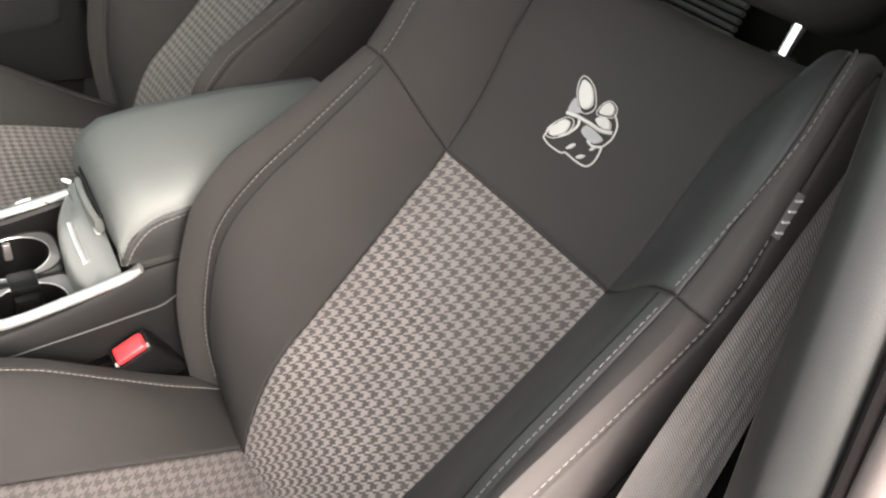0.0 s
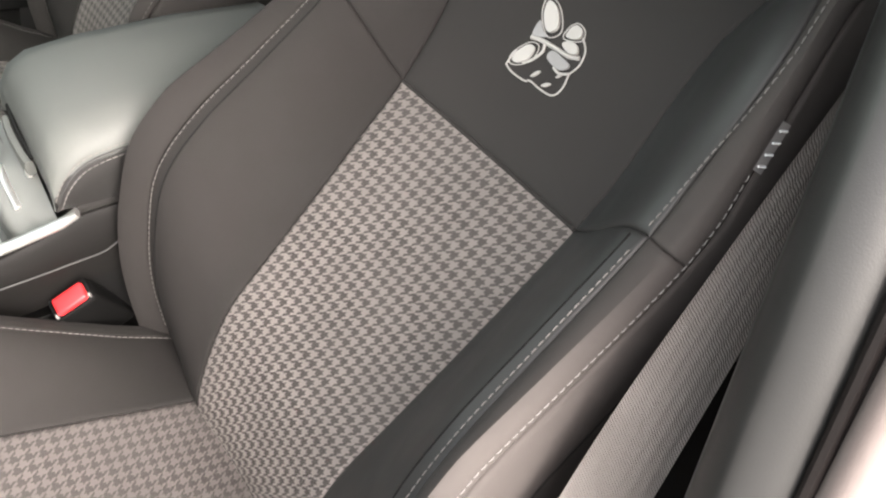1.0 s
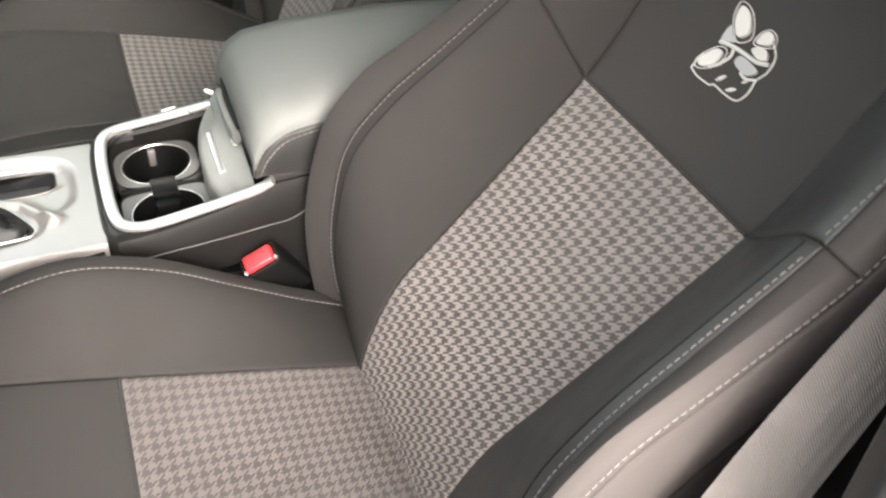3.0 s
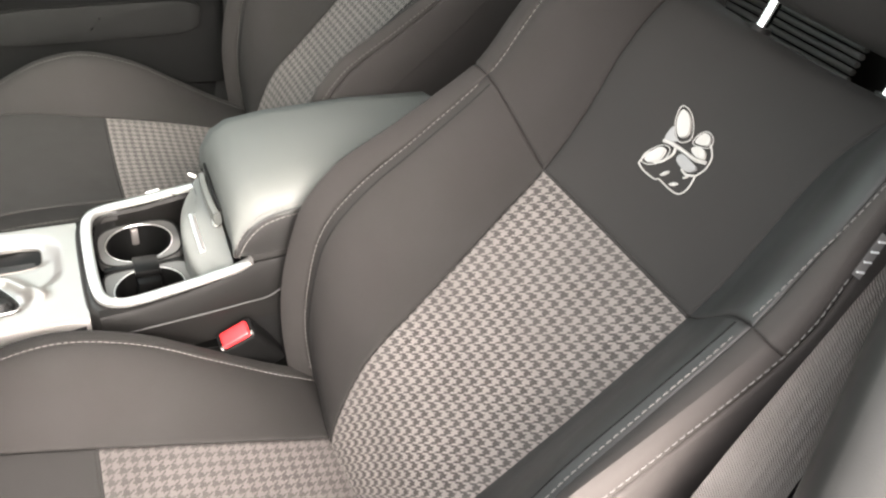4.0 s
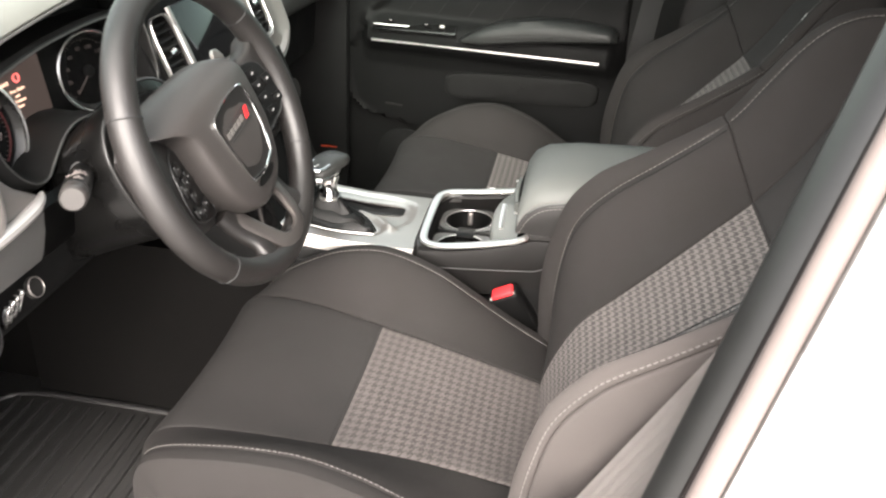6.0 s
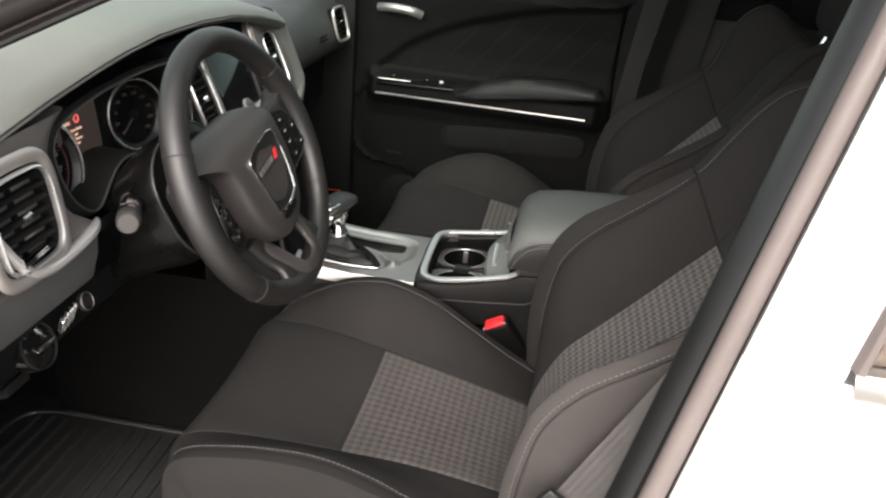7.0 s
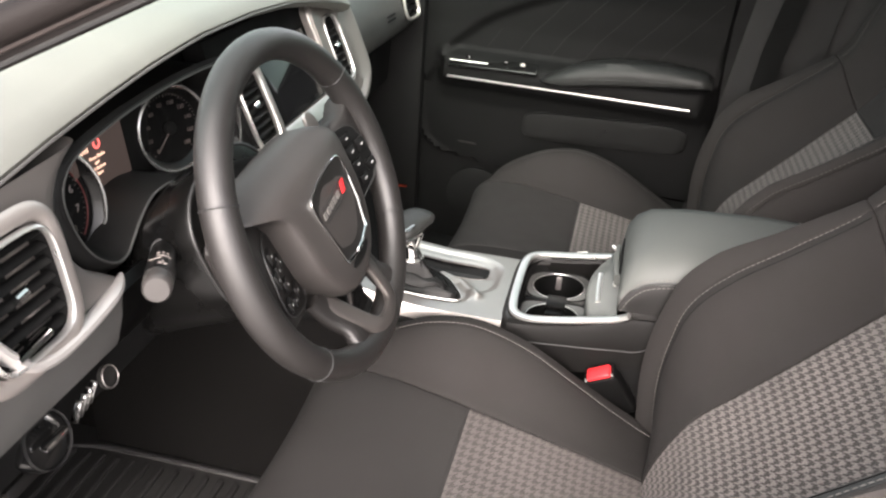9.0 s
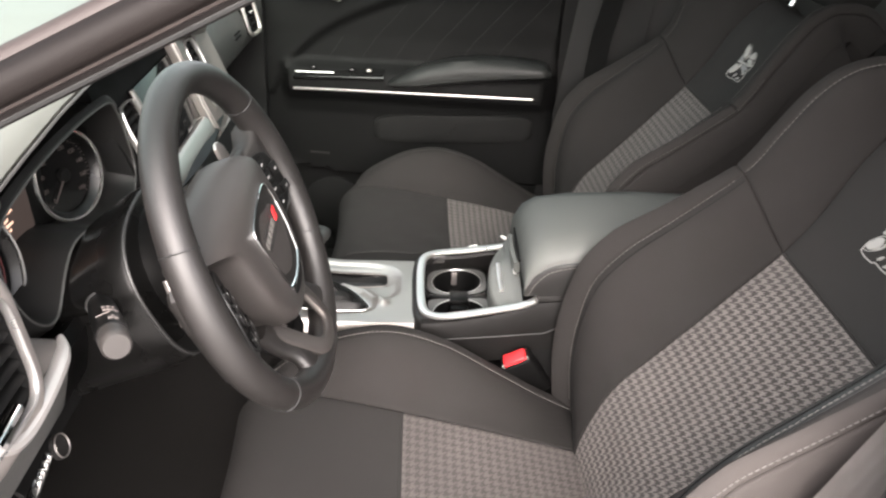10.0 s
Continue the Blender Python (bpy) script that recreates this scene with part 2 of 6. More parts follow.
def thing(name, base, label, category, group="", kind=""):
    ob = new(name)
    ob.location = base
    ORIGIN[ob.name] = Vector(base)
    return tagged(ob, label, category, group, kind)


def part(name, bm, material, parent, label="", smooth=True):
    """Links a bmesh, given in world metres, as one mesh object under a thing or a part."""
    base = ORIGIN[parent.name]
    for v in bm.verts:
        v.co -= base
    me = bpy.data.meshes.new(name)
    bm.to_mesh(me)
    bm.free()
    if smooth:
        for p in me.polygons:
            p.use_smooth = True
        me.set_sharp_from_angle(angle=radians(40))
    me.materials.append(material)
    ob = new(name, me)
    ob.parent = parent
    ORIGIN[ob.name] = base
    return tagged(ob, label) if label else ob


def grid(rows, close_u=False, close_v=False, cap=False):
    """A skin over rows of points, with its own metres as UV."""
    bm = bmesh.new()
    uvl = bm.loops.layers.uv.new("UVMap")
    vs = [[bm.verts.new(p) for p in r] for r in rows]
    n, k = len(rows), len(rows[0])
    mid = n // 2
    us = [0.0]
    for j in range(1, k + 1):
        us.append(us[-1] + (Vector(rows[mid][j % k]) - Vector(rows[mid][j - 1])).length)
    wv = [0.0]
    for i in range(1, n + 1):
        wv.append(wv[-1] + (Vector(rows[i % n][k // 2]) - Vector(rows[i - 1][k // 2])).length)
    uc = us[k // 2]
    for i in range(n if close_v else n - 1):
        for j in range(k if close_u else k - 1):
            q = [(i, j), (i, j + 1), (i + 1, j + 1), (i + 1, j)]
            ring = [vs[a % n][b % k] for a, b in q]
            if len(set(ring)) < 4:
                continue
            f = bm.faces.new(ring)
            for lp, (a, b) in zip(f.loops, q):
                lp[uvl].uv = (us[b] - uc, wv[a])
    if cap:
        bm.faces.new(list(reversed(vs[0])))
        bm.faces.new(vs[-1])
        bmesh.ops.recalc_face_normals(bm, faces=bm.faces)
    return bm


def ring(c, u, v, ru, rv, n=16, power=2.0):
    """A closed loop round c in the plane of u and v: an ellipse, or squarer with a higher power."""
    out = []
    for i in range(n):
        a = 2 * math.pi * i / n
        cx, sx = math.cos(a), math.sin(a)
        out.append(Vector(c) + Vector(u) * (ru * math.copysign(abs(cx) ** (2 / power), cx)) + Vector(v) * (rv * math.copysign(abs(sx) ** (2 / power), sx)))
    return out


def spline(pts, per=6, closed=False):
    """A smooth line through the points."""
    p = [Vector(q) for q in pts]
    n = len(p)
    out = []
    for i in range(n if closed else n - 1):
        a, b, c, d = (p[(i + k) % n] for k in (-1, 0, 1, 2)) if closed else (p[max(i - 1, 0)], p[i], p[i + 1], p[min(i + 2, n - 1)])
        for j in range(per):
            t = j / per
            out.append(0.5 * (2 * b + (c - a) * t + (2 * a - 5 * b + 4 * c - d) * t * t + (3 * b - 3 * c + d - a) * t ** 3))
    if not closed:
        out.append(p[-1])
    return out


def sweep(pts, ru, rv=None, n=10, up=(0, 0, 1), closed=False, power=2.0, taper=None):
    """A bar of oval section along the points: ru across, rv along up."""
    rv = ru if rv is None else rv
    pts = [Vector(p) for p in pts]
    rows = []
    for i, p in enumerate(pts):
        a = pts[i - 1] if i or closed else pts[0]
        b = pts[(i + 1) % len(pts)] if closed or i < len(pts) - 1 else pts[-1]
        d = (b - a).normalized()
        x = d.cross(Vector(up))
        x = x.normalized() if x.length > 1e-4 else Vector((1, 0, 0))
        y = x.cross(d).normalized()
        k = taper[i] if taper else 1.0
        rows.append(ring(p, x, y, ru * k, rv * k, n, power))
    bm = grid(rows, close_u=True, close_v=closed, cap=not closed)
    bmesh.ops.recalc_face_normals(bm, faces=bm.faces)
    return bm


def box(c, size, bevel=0.004, seg=2, turn=None):
    bm = bmesh.new()
    bmesh.ops.create_cube(bm, size=1.0)
    for v in bm.verts:
        v.co = Vector((v.co.x * size[0], v.co.y * size[1], v.co.z * size[2]))
    if bevel:
        bmesh.ops.bevel(bm, geom=bm.edges[:], offset=bevel, segments=seg, affect="EDGES", profile=0.5)
    m = Matrix.Translation(c) @ (turn or Matrix())
    bmesh.ops.transform(bm, matrix=m, verts=bm.verts)
    return bm


def join(*bms):
    out = bms[0]
    for b in bms[1:]:
        me = bpy.data.meshes.new("tmp")
        b.to_mesh(me)
        b.free()
        out.from_mesh(me)
        bpy.data.meshes.remove(me)
    return out


def plate(outline, thick, n, bevel=0.001):
    """A flat slab with the given outline, its front face on the outline, its depth against n."""
    bm = bmesh.new()
    n = Vector(n).normalized()
    a = [bm.verts.new(Vector(p)) for p in outline]
    b = [bm.verts.new(Vector(p) - n * thick) for p in outline]
    k = len(outline)
    bm.faces.new(a), bm.faces.new(list(reversed(b)))
    for i in range(k):
        bm.faces.new((a[i], b[i], b[(i + 1) % k], a[(i + 1) % k]))
    bmesh.ops.recalc_face_normals(bm, faces=bm.faces)
    if bevel:
        rim = [e for e in bm.edges if e.verts[0] in a and e.verts[1] in a]
        bmesh.ops.bevel(bm, geom=rim, offset=bevel, segments=2, affect="EDGES", profile=0.5)
    return bm


def disc(c, n, r, depth, seg=32, bevel=0.0):
    n = Vector(n).normalized()
    u = n.orthogonal().normalized()
    v = n.cross(u)
    return plate([Vector(c) + u * (r * math.cos(2 * math.pi * i / seg)) + v * (r * math.sin(2 * math.pi * i / seg)) for i in range(seg)], depth, n, bevel)


def annulus(c, n, r0, r1, depth, seg=40):
    """A ring of rectangular section with a softened edge."""
    n = Vector(n).normalized()
    u = n.orthogonal().normalized()
    v = n.cross(u)
    rows = []
    for i in range(seg):
        a = 2 * math.pi * i / seg
        d = u * math.cos(a) + v * math.sin(a)
        rm, e = (r0 + r1) / 2, (r1 - r0) / 2
        rows.append([Vector(c) + d * (rm + e * math.cos(b)) + n * (depth * math.sin(b)) for b in [2 * math.pi * k / 10 for k in range(10)]])
    bm = grid(rows, close_u=True, close_v=True)
    bmesh.ops.recalc_face_normals(bm, faces=bm.faces)
    return bm


def lettering(text, size, m):
    """Built-in font turned into a thin mesh, at the pose m."""
    cu = bpy.data.curves.new("txt", "FONT")
    cu.body, cu.size, cu.extrude, cu.resolution_u, cu.align_x = text, size, 0.0002, 2, "CENTER"
    tmp = bpy.data.objects.new("txt", cu)
    me = bpy.data.meshes.new_from_object(tmp)
    bm = bmesh.new()
    bm.from_mesh(me)
    bmesh.ops.transform(bm, matrix=m, verts=bm.verts)
    bpy.data.objects.remove(tmp), bpy.data.meshes.remove(me), bpy.data.curves.remove(cu)
    return bm


# ---- setting ----
def slab(name, c, size, material, label, category, bevel=0.0):
    bm = box((0, 0, 0), size, bevel)
    me = bpy.data.meshes.new(name)
    bm.to_mesh(me)
    bm.free()
    me.materials.append(material)
    ob = new(name, me)
    ob.location = c
    return tagged(ob, label, category, kind="structure")


slab("ground", (0, 0, -0.40), (400, 400, 0.1), GROUNDM, "pale grey concrete ground outside the car", "ground")

# ---- car shell ----
car = thing("car", (0.35, 0.2, 0), "white four-door car body with the driver's doorway open", "car")


def lerp_z(line, z):
    """A point of a leaning line, given at two heights."""
    (x0, y0, z0), (x1, y1, z1) = line
    k = (z - z0) / (z1 - z0)
    return Vector((x0 + (x1 - x0) * k, y0 + (y1 - y0) * k, z))


part("floor_pan", box((0.36, 0.0, -0.02), (1.52, 2.9, 0.04), 0), FLOORCARPET, car, "black carpeted floor")
# Dark sheet over the console's side, standing in for shade under the dash.
part("footwell_shade", grid([[Vector((0.242, y, z)) for y in (0.40, 0.5, 0.7, 1.0)] for z in (0.0, 0.2, 0.33, 0.36)]), SHADECARPET, car)
part("tunnel", box((0.36, 0.2, 0.10), (0.18, 2.0, 0.22), 0.03), SHADECARPET, car)
part("firewall", box((0.36, 1.27, 0.36), (1.6, 0.04, 0.8), 0), SHADECARPET, car)
part("kick_panel", box((-0.405, 1.03, 0.28), (0.03, 0.44, 0.6), 0.008), FLOORCARPET, car, "charcoal carpeted kick panel")
part("kick_panel", box((1.135, 0.95, 0.40), (0.03, 0.60, 0.84), 0.008), DARK, car)
part("door_sill", box((-0.46, 0.35, 0.045), (0.13, 1.7, 0.15), 0.02), DARK, car, "black sill trim")
part("door_sill", box((1.16, 0.35, 0.0), (0.10, 1.9, 0.12), 0.02), DARK, car)
part("roof", box((0.36, -0.35, 1.235), (1.16, 1.45, 0.03), 0.01), PAINT, car)
part("headliner", box((0.36, -0.35, 1.212), (1.10, 1.40, 0.012), 0.004), HEADLINER, car)
# A pillars: driver's side in line with the doorway, the other mirrored about the middle
for side in (0, 1):
    low = [Vector((-0.375, 0.90, 0.75)), Vector((-0.36, 0.80, 0.80)), Vector((-0.315, 0.50, 0.95)), Vector((-0.27, 0.20, 1.10)), Vector((-0.24, 0.0, 1.19))]
    g = 1 if side else -1
    if side:
        low = [Vector((0.72 - p.x, p.y, p.z)) for p in low]
    inner = part("a_pillar", sweep(spline([p + Vector((0, 0.0, 0.007)) for p in low], 4), 0.012, 0.0105, 14, power=2.6), DARKSEAL, car, "dark windscreen pillar with its door seal")
    part("pillar_band", sweep(spline([p + Vector((g * 0.016, 0.010, 0.016)) for p in low], 4), 0.015, 0.012, 14, power=2.4), DARKSEAL, inner)
    if not side:
        part("door_seal", sweep(spline([p + Vector((g * 0.012, 0.012, 0.026)) for p in low], 4), 0.009, n=10), PILLARSEAL, inner, "dark rubber door seal")
        part("seal_lip", sweep(spline([p + Vector((g * 0.016, -0.002, 0.010)) for p in low], 4), 0.004, n=8), PILLARSEAL, inner)
        part("seal_lip", sweep(spline([p + Vector((g * 0.008, -0.004, 0.002)) for p in low], 4), 0.003, n=8), RUBBER, inner)
part("roof_rail", sweep(spline([(-0.27, 0.0, 1.20), (-0.255, -0.35, 1.22), (-0.26, -0.9, 1.2)], 5), 0.035, 0.03, 12), PAINT, car)
part("roof_rail", sweep(spline([(0.99, 0.0, 1.20), (0.985, -0.35, 1.22), (0.99, -0.9, 1.2)], 5), 0.035, 0.03, 12), PAINT, car)
# glazing in front and beside the passenger
part("windscreen", grid([[Vector((0.36 + (x - 0.36) * (1 - 0.16 * k), 1.255 - 0.875 * k - 0.05 * ((x - 0.36) / 0.7) ** 2, 0.805 + 0.415 * k + 0.03 * math.sin(k * math.pi))) for x in np.linspace(-0.37, 1.09, 13)] for k in np.linspace(0, 1, 9)]), WINDSCREEN, car, "green-tinted windscreen")
# Unseen pane, added beside the passenger to dim and green the light.
part("side_window", grid([[Vector((1.115, y, 0.80)) for y in (-0.05, 0.3, 0.72)], [Vector((1.03, y, 1.06)) for y in (-0.08, 0.15, 0.38)], [Vector((1.0, y, 1.19)) for y in (-0.10, 0.0, 0.10)]]), SIDEGLASS, car, "unseen green-tinted passenger window, darkened to dim the far seat")
# driver's B pillar
IN = ((-0.44, 0.078, 0.2), (-0.262, -0.165, 1.1))
SEALIN = ((-0.4900, 0.0779, 0.2), (-0.3050, -0.1720, 1.1))
OUT = ((-0.4850, 0.0490, 0.2), (-0.3405, -0.1750, 1.1))
PANELINE = ((-0.505, 0.050, 0.2), (-0.340, -0.190, 1.1))
rows = []
for z in np.linspace(0.02, 1.22, 14):
    a, s, o = lerp_z(IN, z), lerp_z(SEALIN, z), lerp_z(OUT, z)
    back = Vector((0.015, -0.19, 0))
    rows.append([a + back, a + Vector((0.012, -0.04, 0)), a + Vector((0.004, -0.008, 0)), a + Vector((-0.002, 0.001, 0)), a * 0.64 + s * 0.36 + Vector((0, 0.0105, 0)), a * 0.52 + s * 0.48 + Vector((0, 0.0115, 0)), a * 0.25 + s * 0.75 + Vector((0, 0.007, 0)), s, s + Vector((-0.01, -0.03, 0)), s + back])
bpil = part("b_pillar", grid(rows, close_u=True, cap=True), PILLAR, car, "charcoal plastic door pillar trim")
part("door_seal", sweep([lerp_z(OUT, z) + Vector((-0.003, 0.006, 0)) for z in np.linspace(0.03, 1.2, 10)], 0.0105, 0.0105, 12, up=(0, 1, 0)), SEAL, bpil, "brown-grey rubber door seal")
part("seal_lip", sweep([lerp_z(SEALIN, z) * 0.62 + lerp_z(OUT, z) * 0.38 + Vector((0, 0.002, 0)) for z in np.linspace(0.03, 1.2, 10)], 0.004, n=8), DARKSEAL, bpil)
part("seal_channel", sweep([lerp_z(SEALIN, z) * 0.6 + lerp_z(OUT, z) * 0.4 + Vector((0.004, -0.012, 0)) for z in np.linspace(0.03, 1.2, 10)], 0.013, 0.012, 12, up=(0, 1, 0)), DARKSEAL, bpil, "black seal channel")
# rear door, shut, white
rows = []
for z, bulge in ((0.02, 0.0), (0.2, 0.02), (0.4, 0.05), (0.6, 0.055), (0.70, 0.040), (0.738, 0.02)):
    o = lerp_z(OUT, z)
    rows.append([o + Vector((0.012, -0.010, 0)), o + Vector((-0.010, -0.006, 0)), o + Vector((-0.02 - bulge * 0.3, -0.03, 0)), o + Vector((-0.03 - bulge * 0.6, -0.15, 0)), Vector((o.x - 0.03 - bulge * 0.7, -0.6, z)), Vector((o.x - 0.02 - bulge * 0.5, -1.2, z))])
rdoor = part("rear_door", grid(rows), PAINT, car, "white painted rear door, shut")
frame_pts = []
for z in (0.738, 0.9, 1.0, 1.1, 1.2):
    o = lerp_z(OUT, z)
    frame_pts.append([o + Vector((0.012, -0.010, 0)), o + Vector((-0.012, -0.006, 0)), o + Vector((-0.0235, -0.03, 0)), lerp_z(PANELINE, z) + Vector((-0.030, -0.068, 0))])
part("window_frame", grid(frame_pts), PAINT, rdoor)
part("window_ledge", grid([[Vector((-0.434, -0.160, 0.7365)), Vector((-0.462, -0.6, 0.7365)), Vector((-0.45, -1.1, 0.7365))], [Vector((-0.37, -0.10, 0.7365)), Vector((-0.37, -0.6, 0.7365)), Vector((-0.37, -1.1, 0.7365))]]), PAINT, rdoor)
edge = [lerp_z(PANELINE, z) + Vector((-0.028, -0.073, 0)) for z in (0.752, 0.9, 1.05, 1.2)]
part("window_seal", sweep(edge, 0.006, 0.012, 10, up=(1, 0, 0), power=3), SEAL, rdoor, "brown-grey rubber window seal")
part("belt_moulding", sweep([(-0.431, -0.174, 0.740), (-0.441, -0.20, 0.745), (-0.451, -0.5, 0.76), (-0.44, -1.1, 0.79)], 0.011, 0.013, 12, power=3.2), SATIN, rdoor, "satin grey window-ledge moulding")
GLASSM = mat("tinted reflecting window glass", (0.16, 0.125, 0.105), 0.12, mottle=0.03)
part("window_pane", grid([[e + Vector((0.012, -0.006 - 0.8 * f, 0.02 * f)) for f in (0, 0.5, 1)] for e in edge]), GLASSM, rdoor, "brown-grey reflecting rear window")
# outer front: bonnet and wing
rows = [[Vector((x, y, z + 0.03 * (1 - ((x - 0.36) / 0.95) ** 2))) for x in np.linspace(-0.52, 1.24, 13)] for y, z in ((1.22, 0.80), (1.5, 0.80), (2.0, 0.74), (2.3, 0.62), (2.36, 0.35))]
part("bonnet", grid(rows), PAINT, car, "white painted bonnet")
part("front_wing", grid([[Vector((-0.52, y, 0.79 - max(0, y - 1.5) * 0.08)), Vector((-0.56, y, 0.6)), Vector((-0.55, y, 0.1))] for y in (1.0, 1.5, 2.3)]), PAINT, car)
# passenger's side behind the door
rows = [[Vector((1.10 - 0.10 * max(0, z - 0.75), y + (z - 0.3) * -0.12, z)) for y in (0.0, -0.06, -0.17)] for z in np.linspace(0.03, 1.22, 8)]
part("b_pillar", join(grid(rows), box((1.14, -0.68, 0.4), (0.03, 1.16, 0.78), 0.01)), FARPILLAR, car, "charcoal plastic door pillar trim")
TINT = mat("dark tinted rear glass", (0.010, 0.011, 0.011), 0.08, mottle=0.03)
part("rear_window", grid([[Vector((1.125, y, 0.78)) for y in (-0.16, -0.6, -1.22)], [Vector((1.0, y, 1.215)) for y in (-0.20, -0.6, -1.06)]]), TINT, car, "dark tinted rear side window")
part("rear_screen", grid([[Vector((x, -1.24, 1.09)) for x in (-0.4, 0.36, 1.12)], [Vector((x, -1.06, 1.22)) for x in (-0.25, 0.36, 0.97)]]), WINDSCREEN, car, "green-tinted rear screen")
part("rear_door_trim", box((-0.385, -0.72, 0.40), (0.03, 1.0, 0.72), 0.01), DOORP, car, "black rear door inner trim")
part("rear_bulkhead", box((0.36, -1.25, 0.55), (1.5, 0.05, 1.1), 0.01), SHADECARPET, car)

# outer skin that closes the far side and the tail
for name, y0, y1, words in (("front_door_skin", 0.86, -0.085, "white painted front door, shut"), ("rear_door_skin", -0.091, -1.24, "white painted rear door, shut")):
    part(name, grid([[Vector((1.175 + b, y0 + (y1 - y0) * f, z)) for f in (0.0, 0.01, 0.5, 0.99, 1.0)] for z, b in ((-0.06, 0.0), (0.2, 0.03), (0.45, 0.05), (0.66, 0.045), (0.77, 0.01), (0.785, -0.03))]), PAINT, car, words)
part("tail_panel", box((0.36, -1.295, 0.52), (1.52, 0.02, 1.10), 0.008), PAINT, car, "white painted tail panel")

# rear bench
bench = thing("rear_bench", (0.36, -0.85, 0), "black cloth rear bench seat with ribbed back", "seat")
part("bench_cushion", box((0.36, -0.80, 0.30), (1.46, 0.50, 0.16), 0.05, 4), CLOTH, bench)
part("bench_back", box((0.36, -1.08, 0.62), (1.46, 0.16, 0.62), 0.05, 4, Matrix.Rotation(radians(-18), 4, "X")), CLOTH, bench)
for i in range(15):
    z = 0.44 + 0.0135 * i
    part("rib", sweep([(0.42, -0.955 - (z - 0.5) * 0.325, z), (0.80, -0.955 - (z - 0.5) * 0.325, z)], 0.0058, 0.008, 8, up=(0, 0.9, 0.3)), RIBCLOTH, bench, "grey ribbed back panel")

# floor mat
mat_ob = thing("floor_mat", (0.05, 0.85, 0.0), "black ribbed rubber floor mat in the driver's footwell", "floor mat")
part("mat_base", box((0.045, 0.80, 0.010), (0.46, 0.62, 0.016), 0.006), MATRUBBER, mat_ob)
edge_m = [Vector((0.045 + 0.185 * math.copysign(abs(math.cos(t)) ** 0.3, math.cos(t)), 0.80 + 0.265 * math.copysign(abs(math.sin(t)) ** 0.3, math.sin(t)), 0.0185)) for t in [2 * math.pi * i / 48 for i in range(48)]]
part("mat_border", sweep(edge_m, 0.006, 0.005, 8, closed=True), MATRUBBER, mat_ob)
for i in range(17):
    part("rib", box((0.045, 0.575 + i * 0.028, 0.0205), (0.325, 0.011, 0.009), 0.003), MATRUBBER, mat_ob)


# ---- seats ----
def table(rows):
    a = np.array(rows, float)

    def at(s):
        s = min(max(s, 0.0), len(a) - 1.0)
        i = min(int(s), len(a) - 2)
        t = s - i
        p0, p1, p2, p3 = a[max(i - 1, 0)], a[i], a[i + 1], a[min(i + 2, len(a) - 1)]
        return 0.5 * (2 * p1 + (p2 - p0) * t + (2 * p0 - 5 * p1 + 4 * p2 - p3) * t * t + (3 * p1 - 3 * p2 + p3 - p0) * t ** 3)
    return at


# middle y, z; crest y, z; half width of the middle panel; crest half width
BACK = table([
    (0.075, 0.20, 0.050, 0.21, 0.098, 0.200), (0.078, 0.29, 0.064, 0.305, 0.100, 0.215), (0.068, 0.345, 0.072, 0.385, 0.104, 0.222), (0.036, 0.415, 0.067, 0.46, 0.109, 0.222),
    (-0.012, 0.467, 0.052, 0.522, 0.113, 0.220), (-0.063, 0.52, 0.012, 0.574, 0.117, 0.217), (-0.112, 0.573, -0.048, 0.625, 0.121, 0.214), (-0.155, 0.62, -0.121, 0.69, 0.124, 0.212),
    (-0.195, 0.675, -0.158, 0.745, 0.130, 0.212), (-0.228, 0.732, -0.192, 0.797, 0.138, 0.210), (-0.262, 0.772, -0.226, 0.832, 0.146, 0.200), (-0.296, 0.794, -0.268, 0.847, 0.150, 0.186),
    (-0.335, 0.786, -0.325, 0.840, 0.150, 0.176), (-0.37, 0.75, -0.375, 0.80, 0.150, 0.17)])
CUSH = table([
    (-0.02, 0.27, -0.02, 0.26, 0.106, 0.20), (0.05, 0.30, 0.05, 0.295, 0.108, 0.21), (0.12, 0.318, 0.115, 0.325, 0.112, 0.215), (0.20, 0.335, 0.185, 0.367, 0.118, 0.215),
    (0.26, 0.345, 0.255, 0.408, 0.125, 0.215), (0.316, 0.352, 0.33, 0.431, 0.133, 0.215), (0.38, 0.36, 0.395, 0.424, 0.142, 0.214), (0.44, 0.365, 0.445, 0.404, 0.150, 0.210),
    (0.50, 0.362, 0.49, 0.378, 0.155, 0.203), (0.535, 0.345, 0.515, 0.35, 0.158, 0.197), (0.55, 0.31, 0.525, 0.31, 0.158, 0.195), (0.545, 0.25, 0.52, 0.25, 0.158, 0.195), (0.52, 0.14, 0.50, 0.14, 0.158, 0.195)])
Q1, Q2 = 0.46, 0.78


